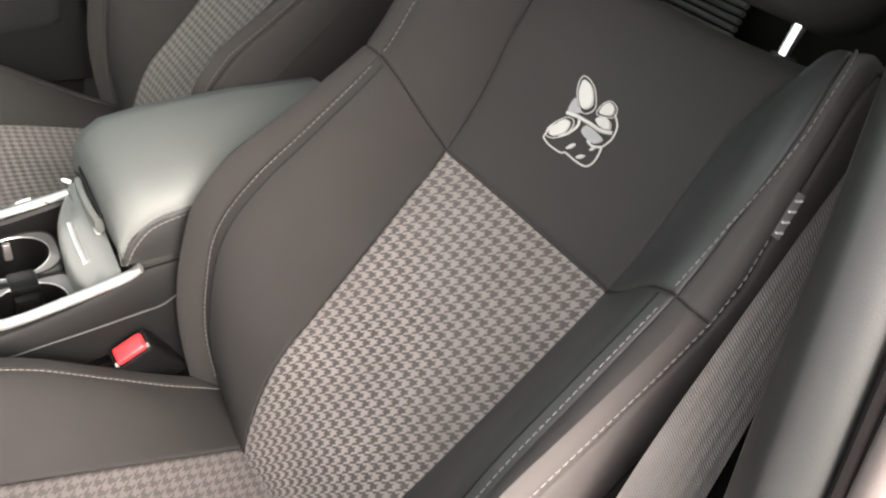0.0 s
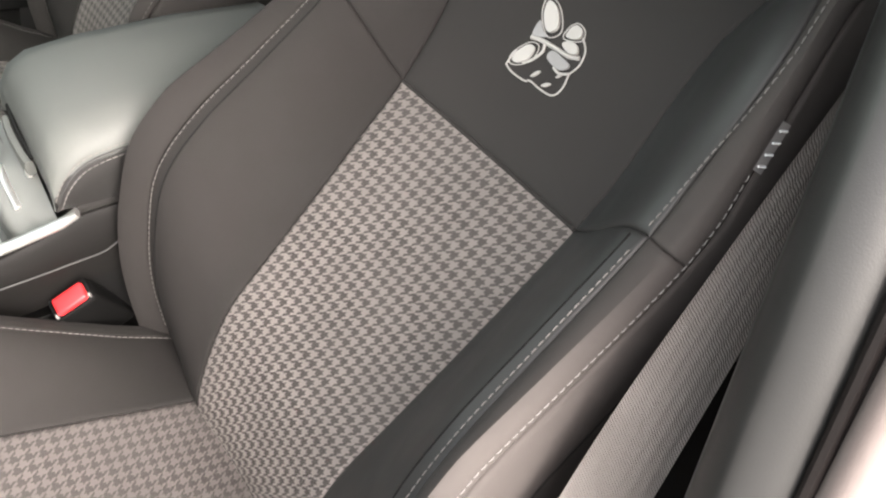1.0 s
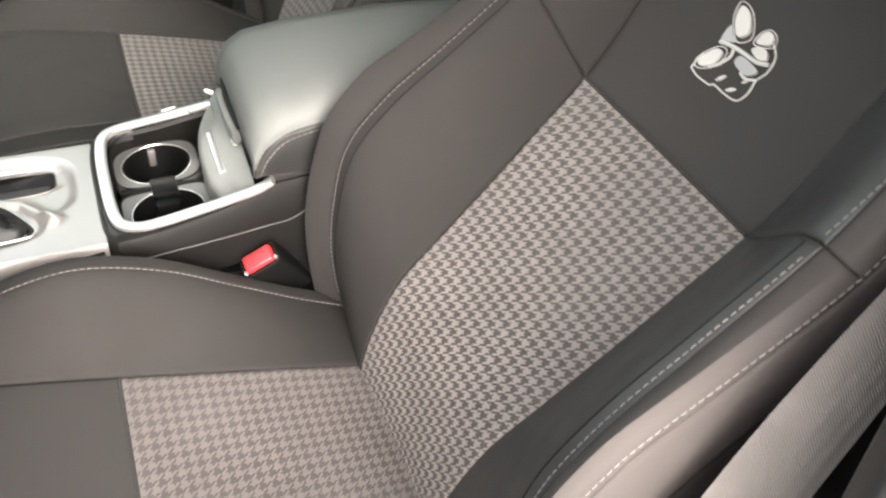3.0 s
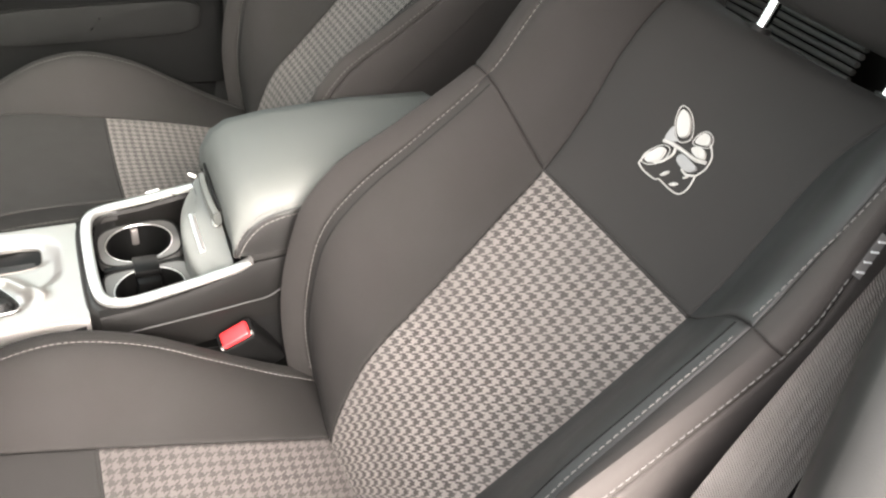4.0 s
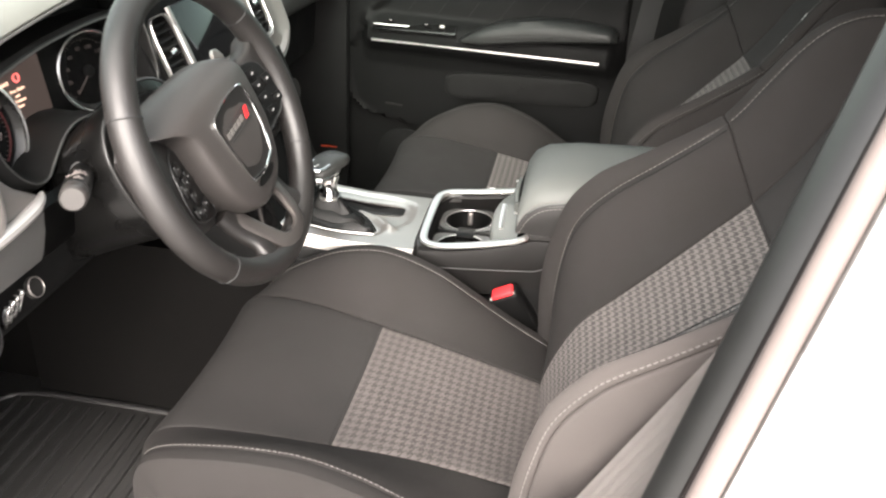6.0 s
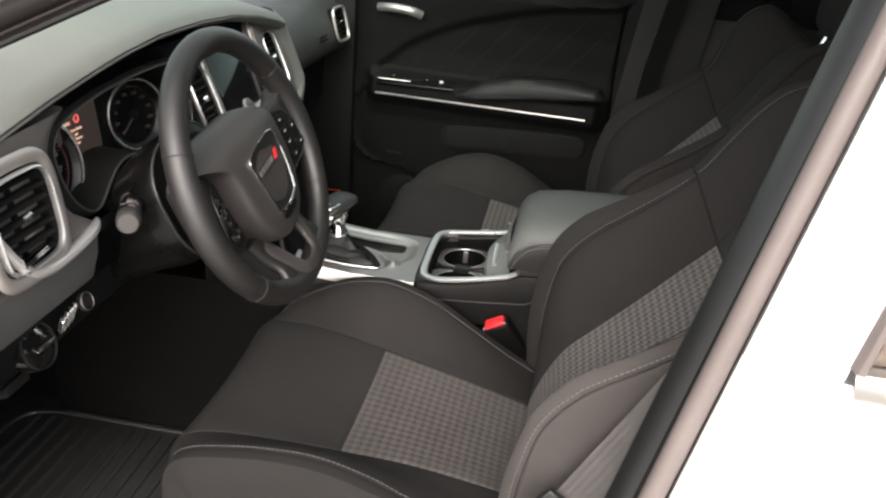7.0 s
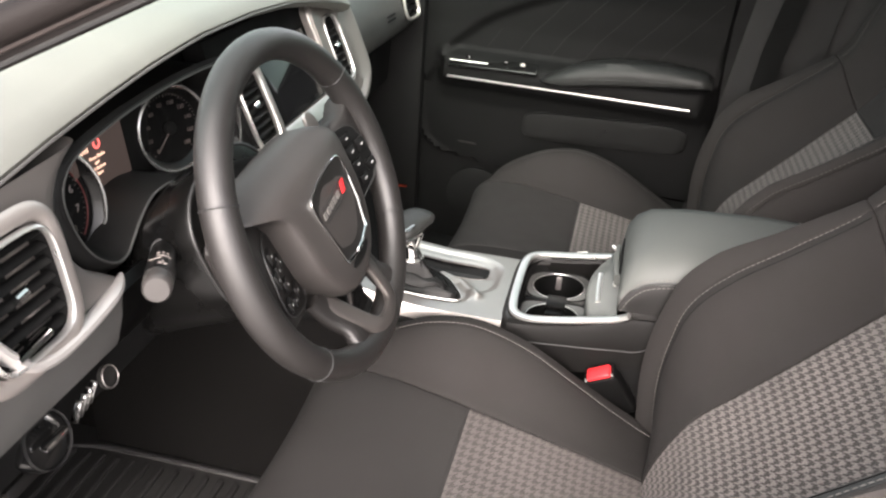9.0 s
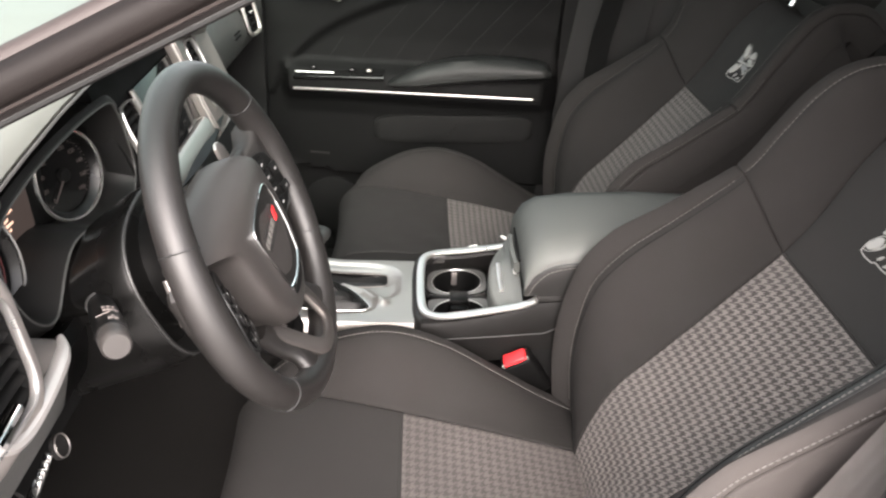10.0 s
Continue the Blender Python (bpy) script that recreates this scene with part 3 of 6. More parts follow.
def section(tab, s, q, m, cx, cy, back, sag=0.0):
    """The seat's skin at s along it and q across it, from -1 to 1."""
    cy0, cz, ky, kz, w, uc = tab(s)
    k, g = abs(q), math.copysign(1, q) * m
    e = 0.02
    t0, t1 = tab(s - e), tab(s + e)
    d = Vector((0, t1[0] - t0[0], t1[1] - t0[1])).normalized()
    nrm = Vector((0, d.z, -d.y)) if back else Vector((0, -d.z, d.y))
    c, kk = Vector((0, cy0, cz)), Vector((0, ky, kz))
    if q < 0 < sag or q > 0 > sag:
        kk = kk.lerp(c, abs(sag))
    if back and q < 0 and s > 7.5:
        lift = math.sin(min(1.0, (s - 7.5) / 3.6) * math.pi)
        kk += nrm * 0.016 * lift
        uc += 0.010 * lift
        w -= 0.016 * min(1.0, (s - 7.5) / 2.2)
    if back and q < 0 and s > 10.3:
        f = min(1.0, (s - 10.3) / 1.2)
        kk = kk.lerp(c, 0.80 * f * f * (3 - 2 * f))
    if k <= Q1:
        f = k / Q1
        p = c - nrm * 0.007 * (1 - f * f)
        u = w * f
    elif k <= Q2:
        f = (k - Q1) / (Q2 - Q1)
        ease = f * f * (3 - 2 * f)
        ease = 0.55 * ease + 0.45 * math.sin(f * math.pi / 2)
        p = c.lerp(kk, ease)
        u = w + (uc - w) * f
    else:
        f = (k - Q2) / (1 - Q2)
        a = f * math.pi / 2
        p = kk - nrm * ((0.16 if back else 0.20) * max(0.0, f - 0.22) ** 1.35 + 0.012 * (1 - math.cos(a)))
        if back:
            p += nrm * (0.026 if s < 5 else 0.026 - 0.02 * min(1, (s - 5) / 2)) * math.sin(min(1.0, f / 0.5) * math.pi)
        slim = 0.012 * math.sin(min(1.0, max(0.0, s - 7.5) / 3.6) * math.pi) if back and q < 0 else 0.0
        roll = -slim + (0.040 if s < 6.5 else 0.040 - 0.006 * min(1, (s - 6.5) / 3)) if back else 0.032
        u = uc + roll * math.sin(min(1.0, f * 1.7) * math.pi / 2) - 0.02 * max(0, f - 0.6)
    return Vector((cx + g * u, cy + p.y, p.z))


EDGE = ((0.0, 0.0034), (0.0006, 0.0016), (0.0018, 0.0006), (0.005, 0.0001))


def edged(a, b, length, n):
    """Steps from a to b, close together at both ends, with the tuck of each."""
    lo = [(a + (b - a) * d / length, t) for d, t in EDGE]
    hi = [(b - (b - a) * d / length, t) for d, t in reversed(EDGE)]
    x0, x1 = lo[-1][0], hi[0][0]
    return lo + [(x0 + (x1 - x0) * i / n, 0.0) for i in range(1, n)] + hi


def panel(F, s0, s1, ns, q0, q1, nq, out):
    """A padded panel of a skin F(s, q), its rim tucked into the seams."""
    Ls = sum((F(s0 + (s1 - s0) * (i + 1) / 8, (q0 + q1) / 2) - F(s0 + (s1 - s0) * i / 8, (q0 + q1) / 2)).length for i in range(8))
    Lq = sum((F((s0 + s1) / 2, q0 + (q1 - q0) * (i + 1) / 8) - F((s0 + s1) / 2, q0 + (q1 - q0) * i / 8)).length for i in range(8))
    S, Q = edged(s0, s1, Ls, ns), edged(q0, q1, Lq, nq)
    pts = {}
    tot = 0.0
    for i, (s, _) in enumerate(S):
        for j, (q, _) in enumerate(Q):
            p = F(s, q)
            ds, dq = F(s + 0.01, q) - F(s - 0.01, q), F(s, q + 0.004) - F(s, q - 0.004)
            n = dq.cross(ds)
            n = n.normalized() if n.length > 1e-12 else Vector((0, 0, 0))
            tot += n.dot(Vector(out))
            pts[i, j] = (p, n)
    g = 1 if tot > 0 else -1
    rows = [[pts[i, j][0] - pts[i, j][1] * g * max(S[i][1], Q[j][1]) for j in range(len(Q))] for i in range(len(S))]
    bm = grid(rows)
    if g < 0:
        bmesh.ops.reverse_faces(bm, faces=bm.faces)
    return bm


def stitch_line(F, path, out, step=0.0066, long=0.0046, r=0.00052, lift=0.0009):
    """A row of thread stitches along a path of (s, q) on a skin."""
    pts = []
    for (s0, q0), (s1, q1) in zip(path, path[1:]):
        for i in range(24):
            pts.append((s0 + (s1 - s0) * i / 24, q0 + (q1 - q0) * i / 24))
    pos = [F(*p) for p in pts]
    bm = bmesh.new()
    acc, nxt = 0.0, 0.0
    for i in range(1, len(pos)):
        seg = pos[i] - pos[i - 1]
        L = seg.length
        while L > 0 and nxt <= acc + L:
            p = pos[i - 1] + seg * ((nxt - acc) / L)
            s, q = pts[i - 1]
            n = (F(s, q + 0.004) - F(s, q - 0.004)).cross(F(s + 0.01, q) - F(s - 0.01, q))
            if n.length > 1e-12:
                n.normalize()
                if n.dot(Vector(out)) < 0:
                    n.negate()
                d = seg.normalized()
                x = d.cross(n)
                c = p + n * lift * 0.4
                a = [bm.verts.new(c - d * long / 2 + x * r * cx + n * r * cz) for cx, cz in ((-1, 0), (0, 1), (1, 0), (0, -1))]
                mdl = [bm.verts.new(c + x * r * 1.3 * cx + n * (r * 1.3 * cz + lift * 0.5)) for cx, cz in ((-1, 0), (0, 1), (1, 0), (0, -1))]
                b = [bm.verts.new(c + d * long / 2 + x * r * cx + n * r * cz) for cx, cz in ((-1, 0), (0, 1), (1, 0), (0, -1))]
                for lo, hi in ((a, mdl), (mdl, b)):
                    for k in range(4):
                        bm.faces.new((lo[k], lo[(k + 1) % 4], hi[(k + 1) % 4], hi[k]))
            nxt += step
        acc += L
    return bm


def seat(cx, cy, m, label, sag=0.0):
    ob = thing("bucket_seat", (cx, cy, 0.0), label, "car seat", "front seats")
    FB = lambda s, q: section(BACK, s, q, m, cx, cy, True)
    FC = lambda s, q: section(CUSH, s, q, m, cx, cy, False, sag)
    fwd, up = (0, 0.8, 0.6), (0, 0.2, 1)
    back = part("backrest_insert", panel(FB, 0.8, 7.0, 34, -Q1, Q1, 16, fwd), CHECK, ob, "grey houndstooth cloth insert")
    upper = part("backrest_upper_panel", panel(FB, 7.0, 12.8, 24, -Q1, Q1, 12, fwd), SMOOTH, ob)
    part("insert_welt", sweep([FB(7.0, q) + Vector((0, -0.001, -0.002)) for q in np.linspace(-Q1, Q1, 14)], 0.0022, n=8), SMOOTH, upper)
    for g in (-1, 1):
        side_out = (g * m * 0.3, 0.7, 0.5)
        thread = DARKTHREAD if m < 0 else INNERTHREAD if g > 0 else THREAD
        qa, qb = (Q1, Q2) if g > 0 else (-Q2, -Q1)
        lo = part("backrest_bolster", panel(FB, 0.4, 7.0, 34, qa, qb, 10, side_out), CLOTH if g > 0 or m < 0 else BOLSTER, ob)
        part("stitching", join(stitch_line(FB, [(s, g * (Q2 - 0.012)) for s in (1.2, 3, 5, 6.9)], side_out)), thread, lo, "grey thread")
        hi = part("shoulder_bolster", panel(FB, 7.0, 12.9, 26, qa, qb, 10, side_out), CLOTH if g > 0 or m < 0 else BOLSTER, ob)
        part("stitching", stitch_line(FB, [(s, g * (Q2 - 0.012)) for s in (7.1, 8.5, 10, 11.2)] if g > 0 else [(7.1, -0.765), (7.9, -0.778), (8.6, -0.795), (9.1, -0.805), (9.9, -0.808), (10.35, -0.798), (10.7, -0.765), (10.95, -0.715), (11.1, -0.65), (11.2, -0.58), (11.25, -0.52), (11.28, -0.47)], side_out), thread, hi, "grey thread")
        part("bolster_seam", sweep([FB(s, g * (Q2 - 0.045)) for s in np.linspace(1.4, 6.95, 40)], 0.0009, n=6), DARK, lo)
        qa, qb = (Q2, 0.86) if g > 0 else (-0.86, -Q2)
        sd = part("bolster_edge", panel(FB, 0.4, 7.0, 30, qa, qb, 5, (g * m, 0.5, 0.3)), CLOTH if g > 0 or m < 0 else LITCLOTH, ob)
        part("shoulder_edge", panel(FB, 7.0, 12.9, 28, qa, qb, 5, (g * m, 0.5, 0.3)), CLOTH if g > 0 or m < 0 else LITCLOTH, ob)
        part("stitching", stitch_line(FB, [(s, g * 0.853) for s in (1.5, 4, 7, 8.0)], (g * m, 0.5, 0.3)), thread, sd, "grey thread")
        qa, qb = (0.86, 1.0) if g > 0 else (-1.0, -0.86)
        part("backrest_side", panel(FB, 0.2, 12.9, 40, qa, qb, 5, (g * m, 0, 0)), CLOTH if g > 0 or m < 0 else LITCLOTH, ob)
    # rear shell, a little inside the panels
    rows = []
    for s in np.linspace(0.1, 12.9, 34):
        e = 0.02
        t0, t1 = BACK(s - e), BACK(s + e)
        d = Vector((0, t1[0] - t0[0], t1[1] - t0[1])).normalized()
        nrm = Vector((0, d.z, -d.y))
        front = [FB(s, q) - nrm * 0.014 for q in (-0.985, -0.9, -0.75, -0.5, -0.25, 0, 0.25, 0.5, 0.75, 0.9, 0.985)]
        front[0].x += 0.006 * m
        front[-1].x -= 0.006 * m
        a, b = FB(s, 1.0), FB(s, -1.0)
        deep = min(0.10, 0.03 + 0.4 * (12.9 - s) * 0.05)
        rows.append(front + [a.lerp(b, f) - nrm * deep for f in (0.04, 0.3, 0.7, 0.96)])
    shell = part("backrest_shell", grid(rows, close_u=True, cap=True), CLOTH, ob)
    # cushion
    part("cushion_insert", panel(FC, 0.3, 5.0, 26, -Q1, Q1, 14, up), SHADECHECK if m > 0 else CHECK, ob, "grey houndstooth cloth insert")
    cf = part("cushion_front_panel", panel(FC, 5.0, 11.8, 30, -Q1, Q1, 14, up), SMOOTH, ob)
    part("insert_welt", sweep([FC(5.0, q) + Vector((0, 0, -0.002)) for q in np.linspace(-Q1, Q1, 14)], 0.002, n=8), SMOOTH, cf)
    for g in (-1, 1):
        qa, qb = (Q1, Q2) if g > 0 else (-Q2, -Q1)
        cb = part("cushion_bolster", panel(FC, 0.3, 11.8, 40, qa, qb, 9, up), CLOTH, ob)
        part("stitching", stitch_line(FC, [(s, g * (Q2 - 0.012)) for s in (1.2, 3, 5, 7, 9)], up), DARKTHREAD if m < 0 else INNERTHREAD, cb, "grey thread")
        qa, qb = (Q2, 1.0) if g > 0 else (-1.0, -Q2)
        part("cushion_side", panel(FC, 0.2, 11.8, 40, qa, qb, 9, (g * m, 0, 0.2)), CLOTH, ob)
    rows = []
    for s in np.linspace(0.1, 11.8, 26):
        t0, t1 = CUSH(s - 0.02), CUSH(s + 0.02)
        d = Vector((0, t1[0] - t0[0], t1[1] - t0[1])).normalized()
        nrm = Vector((0, -d.z, d.y))
        top = [FC(s, q) - nrm * 0.014 for q in (-0.97, -0.85, -0.7, -0.45, 0, 0.45, 0.7, 0.85, 0.97)]
        top[0].x += 0.006 * m
        top[-1].x -= 0.006 * m
        a, b = FC(s, 1.0), FC(s, -1.0)
        rows.append(top + [Vector((a.x + (b.x - a.x) * f, min(a.y, cy + 0.46), 0.12)) for f in (0.05, 0.95)])
    part("cushion_base", grid(rows, close_u=True, cap=True), PLASTIC, ob)
    for g in (-1, 1):
        part("seat_rail", box((cx + g * 0.18, cy + 0.2, 0.06), (0.05, 0.50, 0.13), 0.008), DARK, ob)
    # headrest
    hx = cx - 0.02 * m
    part("headrest", sweep(spline([(hx - 0.13, cy - 0.385, 0.900), (hx - 0.09, cy - 0.372, 0.903), (hx, cy - 0.365, 0.905), (hx + 0.09, cy - 0.372, 0.903), (hx + 0.13, cy - 0.385, 0.900)], 4), 0.055, 0.098, 24, up=(0, -0.35, 1), power=2.8,
              taper=[0.55, 0.72, 0.86, 0.94, 1.0, 1, 1, 1, 1, 1, 1, 1, 1.0, 0.94, 0.86, 0.72, 0.55]), CLOTH, ob, "black cloth headrest")
    for g in (-1, 1):
        po = part("headrest_post", sweep([(hx + g * 0.077, cy - 0.318, 0.775), (hx + g * 0.077, cy - 0.352, 0.87)], 0.0065, n=12), CHROME, ob, "chrome post")
        part("post_collar", sweep([(hx + g * 0.077, cy - 0.321, 0.782), (hx + g * 0.077, cy - 0.3235, 0.790)], 0.011, n=14), PLASTIC, po)
    emblem(FB, ob, m)
    # sewn tag on the outer side
    tag = part("sewn_tag", grid([[FB(s, -q) + Vector((-0.0015 * m, 0.001, 0)) for q in (0.851, 0.857, 0.863)] for s in (8.05, 8.3, 8.55)]), TAG, ob, "small pale sewn tag with grey bars")
    for k in range(4):
        part("tag_bar", sweep([FB(8.10 + 0.12 * k, -0.853) + Vector((-0.0025 * m, 0.0012, 0)), FB(8.13 + 0.12 * k, -0.861) + Vector((-0.0025 * m, 0.0012, 0))], 0.0008, n=6), WHITEINK, tag)
    return ob


def emblem(FB, seat_ob, m):
    """An embroidered badge of plain lobes, bars and an outline on the upper panel."""
    def on(x, y, lift):
        """x to the wearer's right side, y up the panel, in metres."""
        return FB(8.48 + y / 0.066, -x * m / 0.134 * Q1) + Vector((0, 0.82, 0.57)) * lift

    def patch(name, pts, material, lift=0.0022, per=3):
        if name == "lobe":
            mx, my = sum(p[0] for p in pts) / len(pts), sum(p[1] for p in pts) / len(pts)
            pts = [(mx + (x - mx) * 0.9, my + (y - my) * 0.93) for x, y in pts]
        outline = [(p.x, p.y) for p in spline([(x, y, 0) for x, y in pts], per, closed=True)]
        bm = bmesh.new()
        top = [bm.verts.new(on(x, y, lift)) for x, y in outline]
        bot = [bm.verts.new(on(x, y, -0.001)) for x, y in outline]
        c = bm.verts.new(on(sum(p[0] for p in outline) / len(outline), sum(p[1] for p in outline) / len(outline), lift + 0.0006))
        k = len(outline)
        for i in range(k):
            j = (i + 1) % k
            bm.faces.new((top[i], top[j], c)), bm.faces.new((bot[i], bot[j], top[j], top[i]))
        bmesh.ops.recalc_face_normals(bm, faces=bm.faces)
        return part(name, bm, material, badge)

    def cord(pts, r, material=SILVERTHREAD):
        return part("cord", sweep([on(p.x, p.y, 0.001) for p in spline([(x, y, 0) for x, y in pts], 4)], r, n=6, up=(0, 0.8, 0.6)), material, badge)

    low = [(-0.035, -0.032), (-0.0244, -0.0345), (-0.0067, -0.034), (-0.0022, -0.0315), (0.0147, -0.0321), (0.0286, -0.0302), (0.0333, -0.0215), (0.0312, -0.0098)]
    badge = part("badge", sweep([on(p.x, p.y, 0.001) for p in spline([(x, y, 0) for x, y in low], 4)], 0.0008, n=6, up=(0, 0.8, 0.6)), SILVERTHREAD, seat_ob, "silver embroidered badge of plain lobes")
    patch("lobe", [(-0.029, 0.0306), (-0.026, 0.0185), (-0.0155, 0.0085), (-0.0088, 0.0079), (-0.004, 0.0151), (-0.0125, 0.0267), (-0.022, 0.032)], SILVERTHREAD, 0.003)
    patch("lobe", [(0.0115, 0.0263), (0.0200, 0.0240), (0.0214, 0.0166), (0.0069, 0.012), (0.0065, 0.0207)], SILVERTHREAD)
    patch("lobe", [(0.0073, 0.0062), (0.0146, 0.012), (0.0243, 0.0118), (0.0289, 0.0058), (0.0186, 0.0026)], SILVERTHREAD, 0.003)
    patch("lobe", [(-0.0318, -0.027), (-0.0327, -0.0202), (-0.0241, -0.0087), (-0.0154, -0.0078), (-0.0152, -0.018), (-0.0242, -0.026)], SILVERTHREAD)
    patch("lobe", [(0.0, -0.0098), (0.0011, -0.0021), (0.0177, -0.0022), (0.0294, -0.0048), (0.0195, -0.0123)], GREYTHREAD)
    patch("lobe", [(-0.0263, -0.0022), (-0.0268, 0.013), (-0.018, 0.007), (-0.0097, 0.0044)], GREYTHREAD, 0.0016)
    for lobe in ([(-0.029, 0.0306), (-0.026, 0.0185), (-0.0155, 0.0085), (-0.0088, 0.0079), (-0.004, 0.0151), (-0.0125, 0.0267), (-0.022, 0.032)], [(0.0115, 0.0263), (0.0200, 0.0240), (0.0214, 0.0166), (0.0069, 0.012), (0.0065, 0.0207)], [(-0.0318, -0.027), (-0.0327, -0.0202), (-0.0241, -0.0087), (-0.0154, -0.0078), (-0.0152, -0.018), (-0.0242, -0.026)]):
        mx, my = sum(p[0] for p in lobe) / len(lobe), sum(p[1] for p in lobe) / len(lobe)
        part("cord", sweep([on(p.x, p.y, 0.001) for p in spline([(mx + (x - mx) * 1.28 , my + (y - my) * 1.2, 0) for x, y in lobe], 4, closed=True)], 0.0005, n=6, up=(0, 0.8, 0.6), closed=True), SILVERTHREAD, badge)
    cord([(0.0312, -0.0098), (0.036, -0.0002), (0.0335, 0.0116), (0.0235, 0.0192)], 0.0008)
    cord([(-0.0256, -0.0029), (-0.013, -0.0004), (0.0022, 0.0005), (0.0199, 0.0009), (0.0318, 0.0044)], 0.0019)
    cord([(-0.0092, -0.0015), (-0.0070, -0.0077), (-0.0127, -0.0177), (-0.0195, -0.0235)], 0.0013)
    cord([(-0.035, -0.032), (-0.0345, -0.024), (-0.033, -0.018)], 0.0008)
    cord([(0.0125, -0.0125), (0.021, -0.0138), (0.030, -0.0105)], 0.0012)
    for x, y, a, w in ((-0.0007, -0.0245, 0.9, 0.0050), (0.0161, -0.0267, 0.6, 0.0050), (0.0228, -0.0158, 0.8, 0.0030), (0.0183, -0.0055, -0.1, 0.0045)):
        dx, dy = w * math.cos(a), w * math.sin(a)
        patch("bar", [(x - dx, y - dy), (x + dy * 0.3, y - dx * 0.3), (x + dx, y + dy), (x - dy * 0.3, y + dx * 0.3)], SILVERTHREAD, 0.002, 4)


seat(-0.012, 0.0, 1, "black cloth driver's bucket seat with houndstooth insert and silver badge", 0.4)
seat(0.722, -0.084, -1, "black cloth passenger bucket seat with houndstooth insert beside the console", -0.7)


def stitch_poly(pts, n, step=0.0065, long=0.0046, r=0.0007):
    """Thread stitches along a plain line of points."""
    n = Vector(n).normalized()
    bm = bmesh.new()
    acc, nxt = 0.0, 0.0
    for a, b in zip(pts, pts[1:]):
        a, b = Vector(a), Vector(b)
        seg = b - a
        L = seg.length
        while L > 0 and nxt <= acc + L:
            c, d = a + seg * ((nxt - acc) / L), seg.normalized()
            x = d.cross(n).normalized()
            e0 = [bm.verts.new(c - d * long / 2 + x * r * u + n * r * w) for u, w in ((-1, 0), (0, 1), (1, 0), (0, -1))]
            e1 = [bm.verts.new(c + d * long / 2 + x * r * u + n * r * w) for u, w in ((-1, 0), (0, 1), (1, 0), (0, -1))]
            for k in range(4):
                bm.faces.new((e0[k], e0[(k + 1) % 4], e1[(k + 1) % 4], e1[k]))
            bm.faces.new(e0), bm.faces.new(e1)
            nxt += step
        acc += L
    return bm


# ---- steering wheel ----
WC = Vector((-0.021, 0.478, 0.692))
WT = Matrix.Rotation(radians(-2.6), 3, "Z") @ Matrix.Rotation(radians(90 - 22.6), 3, "X") @ Matrix.Rotation(radians(8), 3, "Z")


def WL(u, v, n):
    """A point of the wheel: right, up and towards the driver."""
    return WC + WT @ Vector((u, v, n))


wheel = thing("steering_wheel", WC, "black leather-wrapped steering wheel with silver lower spokes", "steering wheel")
R0, RT = 0.171, 0.0165
rows = []
for i in range(96):
    a = 2 * math.pi * i / 96
    thick = RT * (1.0 + 0.08 * max(0, math.cos(2 * a)) ** 2)
    rows.append([WL((R0 + thick * math.cos(b)) * math.cos(a), (R0 + thick * math.cos(b)) * math.sin(a), thick * 1.05 * math.sin(b)) for b in [2 * math.pi * k / 20 for k in range(20)]])
rim = grid(rows, close_u=True, close_v=True)
bmesh.ops.recalc_face_normals(rim, faces=rim.faces)
rim = part("rim", rim, WRAP, wheel)
for deg in (150, 31, 220, 325):
    a = radians(deg)
    loop = [WL((R0 + RT * 1.045 * math.cos(b)) * math.cos(a), (R0 + RT * 1.045 * math.cos(b)) * math.sin(a), RT * 1.09 * math.sin(b)) for b in [2 * math.pi * k / 20 for k in range(20)]]
    part("rim_seam", sweep(loop, 0.0008, n=5, closed=True, up=WT @ Vector((0, 0, 1))), RUBBER, rim)


def WF(u, v, n):
    """A point of the hub, which sits turned a little in the rim."""
    a = radians(3.5)
    return WL(u * math.cos(a) - v * math.sin(a), u * math.sin(a) + v * math.cos(a), n)


WN = WT @ Vector((0, 0, 1))
WF4 = (WT @ Matrix.Rotation(radians(3.5), 3, "Z")).to_4x4()
hub_line = [(0.0, 0.074), (0.034, 0.071), (0.059, 0.064), (0.076, 0.052), (0.083, 0.036), (0.082, 0.014), (0.080, -0.012), (0.075, -0.040), (0.064, -0.068), (0.046, -0.090), (0.022, -0.101), (0.0, -0.104), (-0.022, -0.101), (-0.046, -0.090), (-0.064, -0.068), (-0.075, -0.040), (-0.079, -0.010), (-0.081, 0.016), (-0.086, 0.034), (-0.100, 0.047), (-0.114, 0.0545), (-0.125, 0.0615), (-0.1235, 0.0700), (-0.105, 0.0755), (-0.07, 0.0775), (-0.035, 0.0765)]
hub_line = [(p.x, p.y) for p in spline([(x, y, 0) for x, y in hub_line], 4, closed=True)]


def dome(x, y):
    """How far the horn pad stands out: a gently bowed face that rolls back at its top."""
    return 0.0215 - 0.95 * x * x - 0.9 * y * y - 26 * max(0.0, y - 0.040) ** 2 - 1.2 * max(0.0, abs(x) - 0.07) ** 2


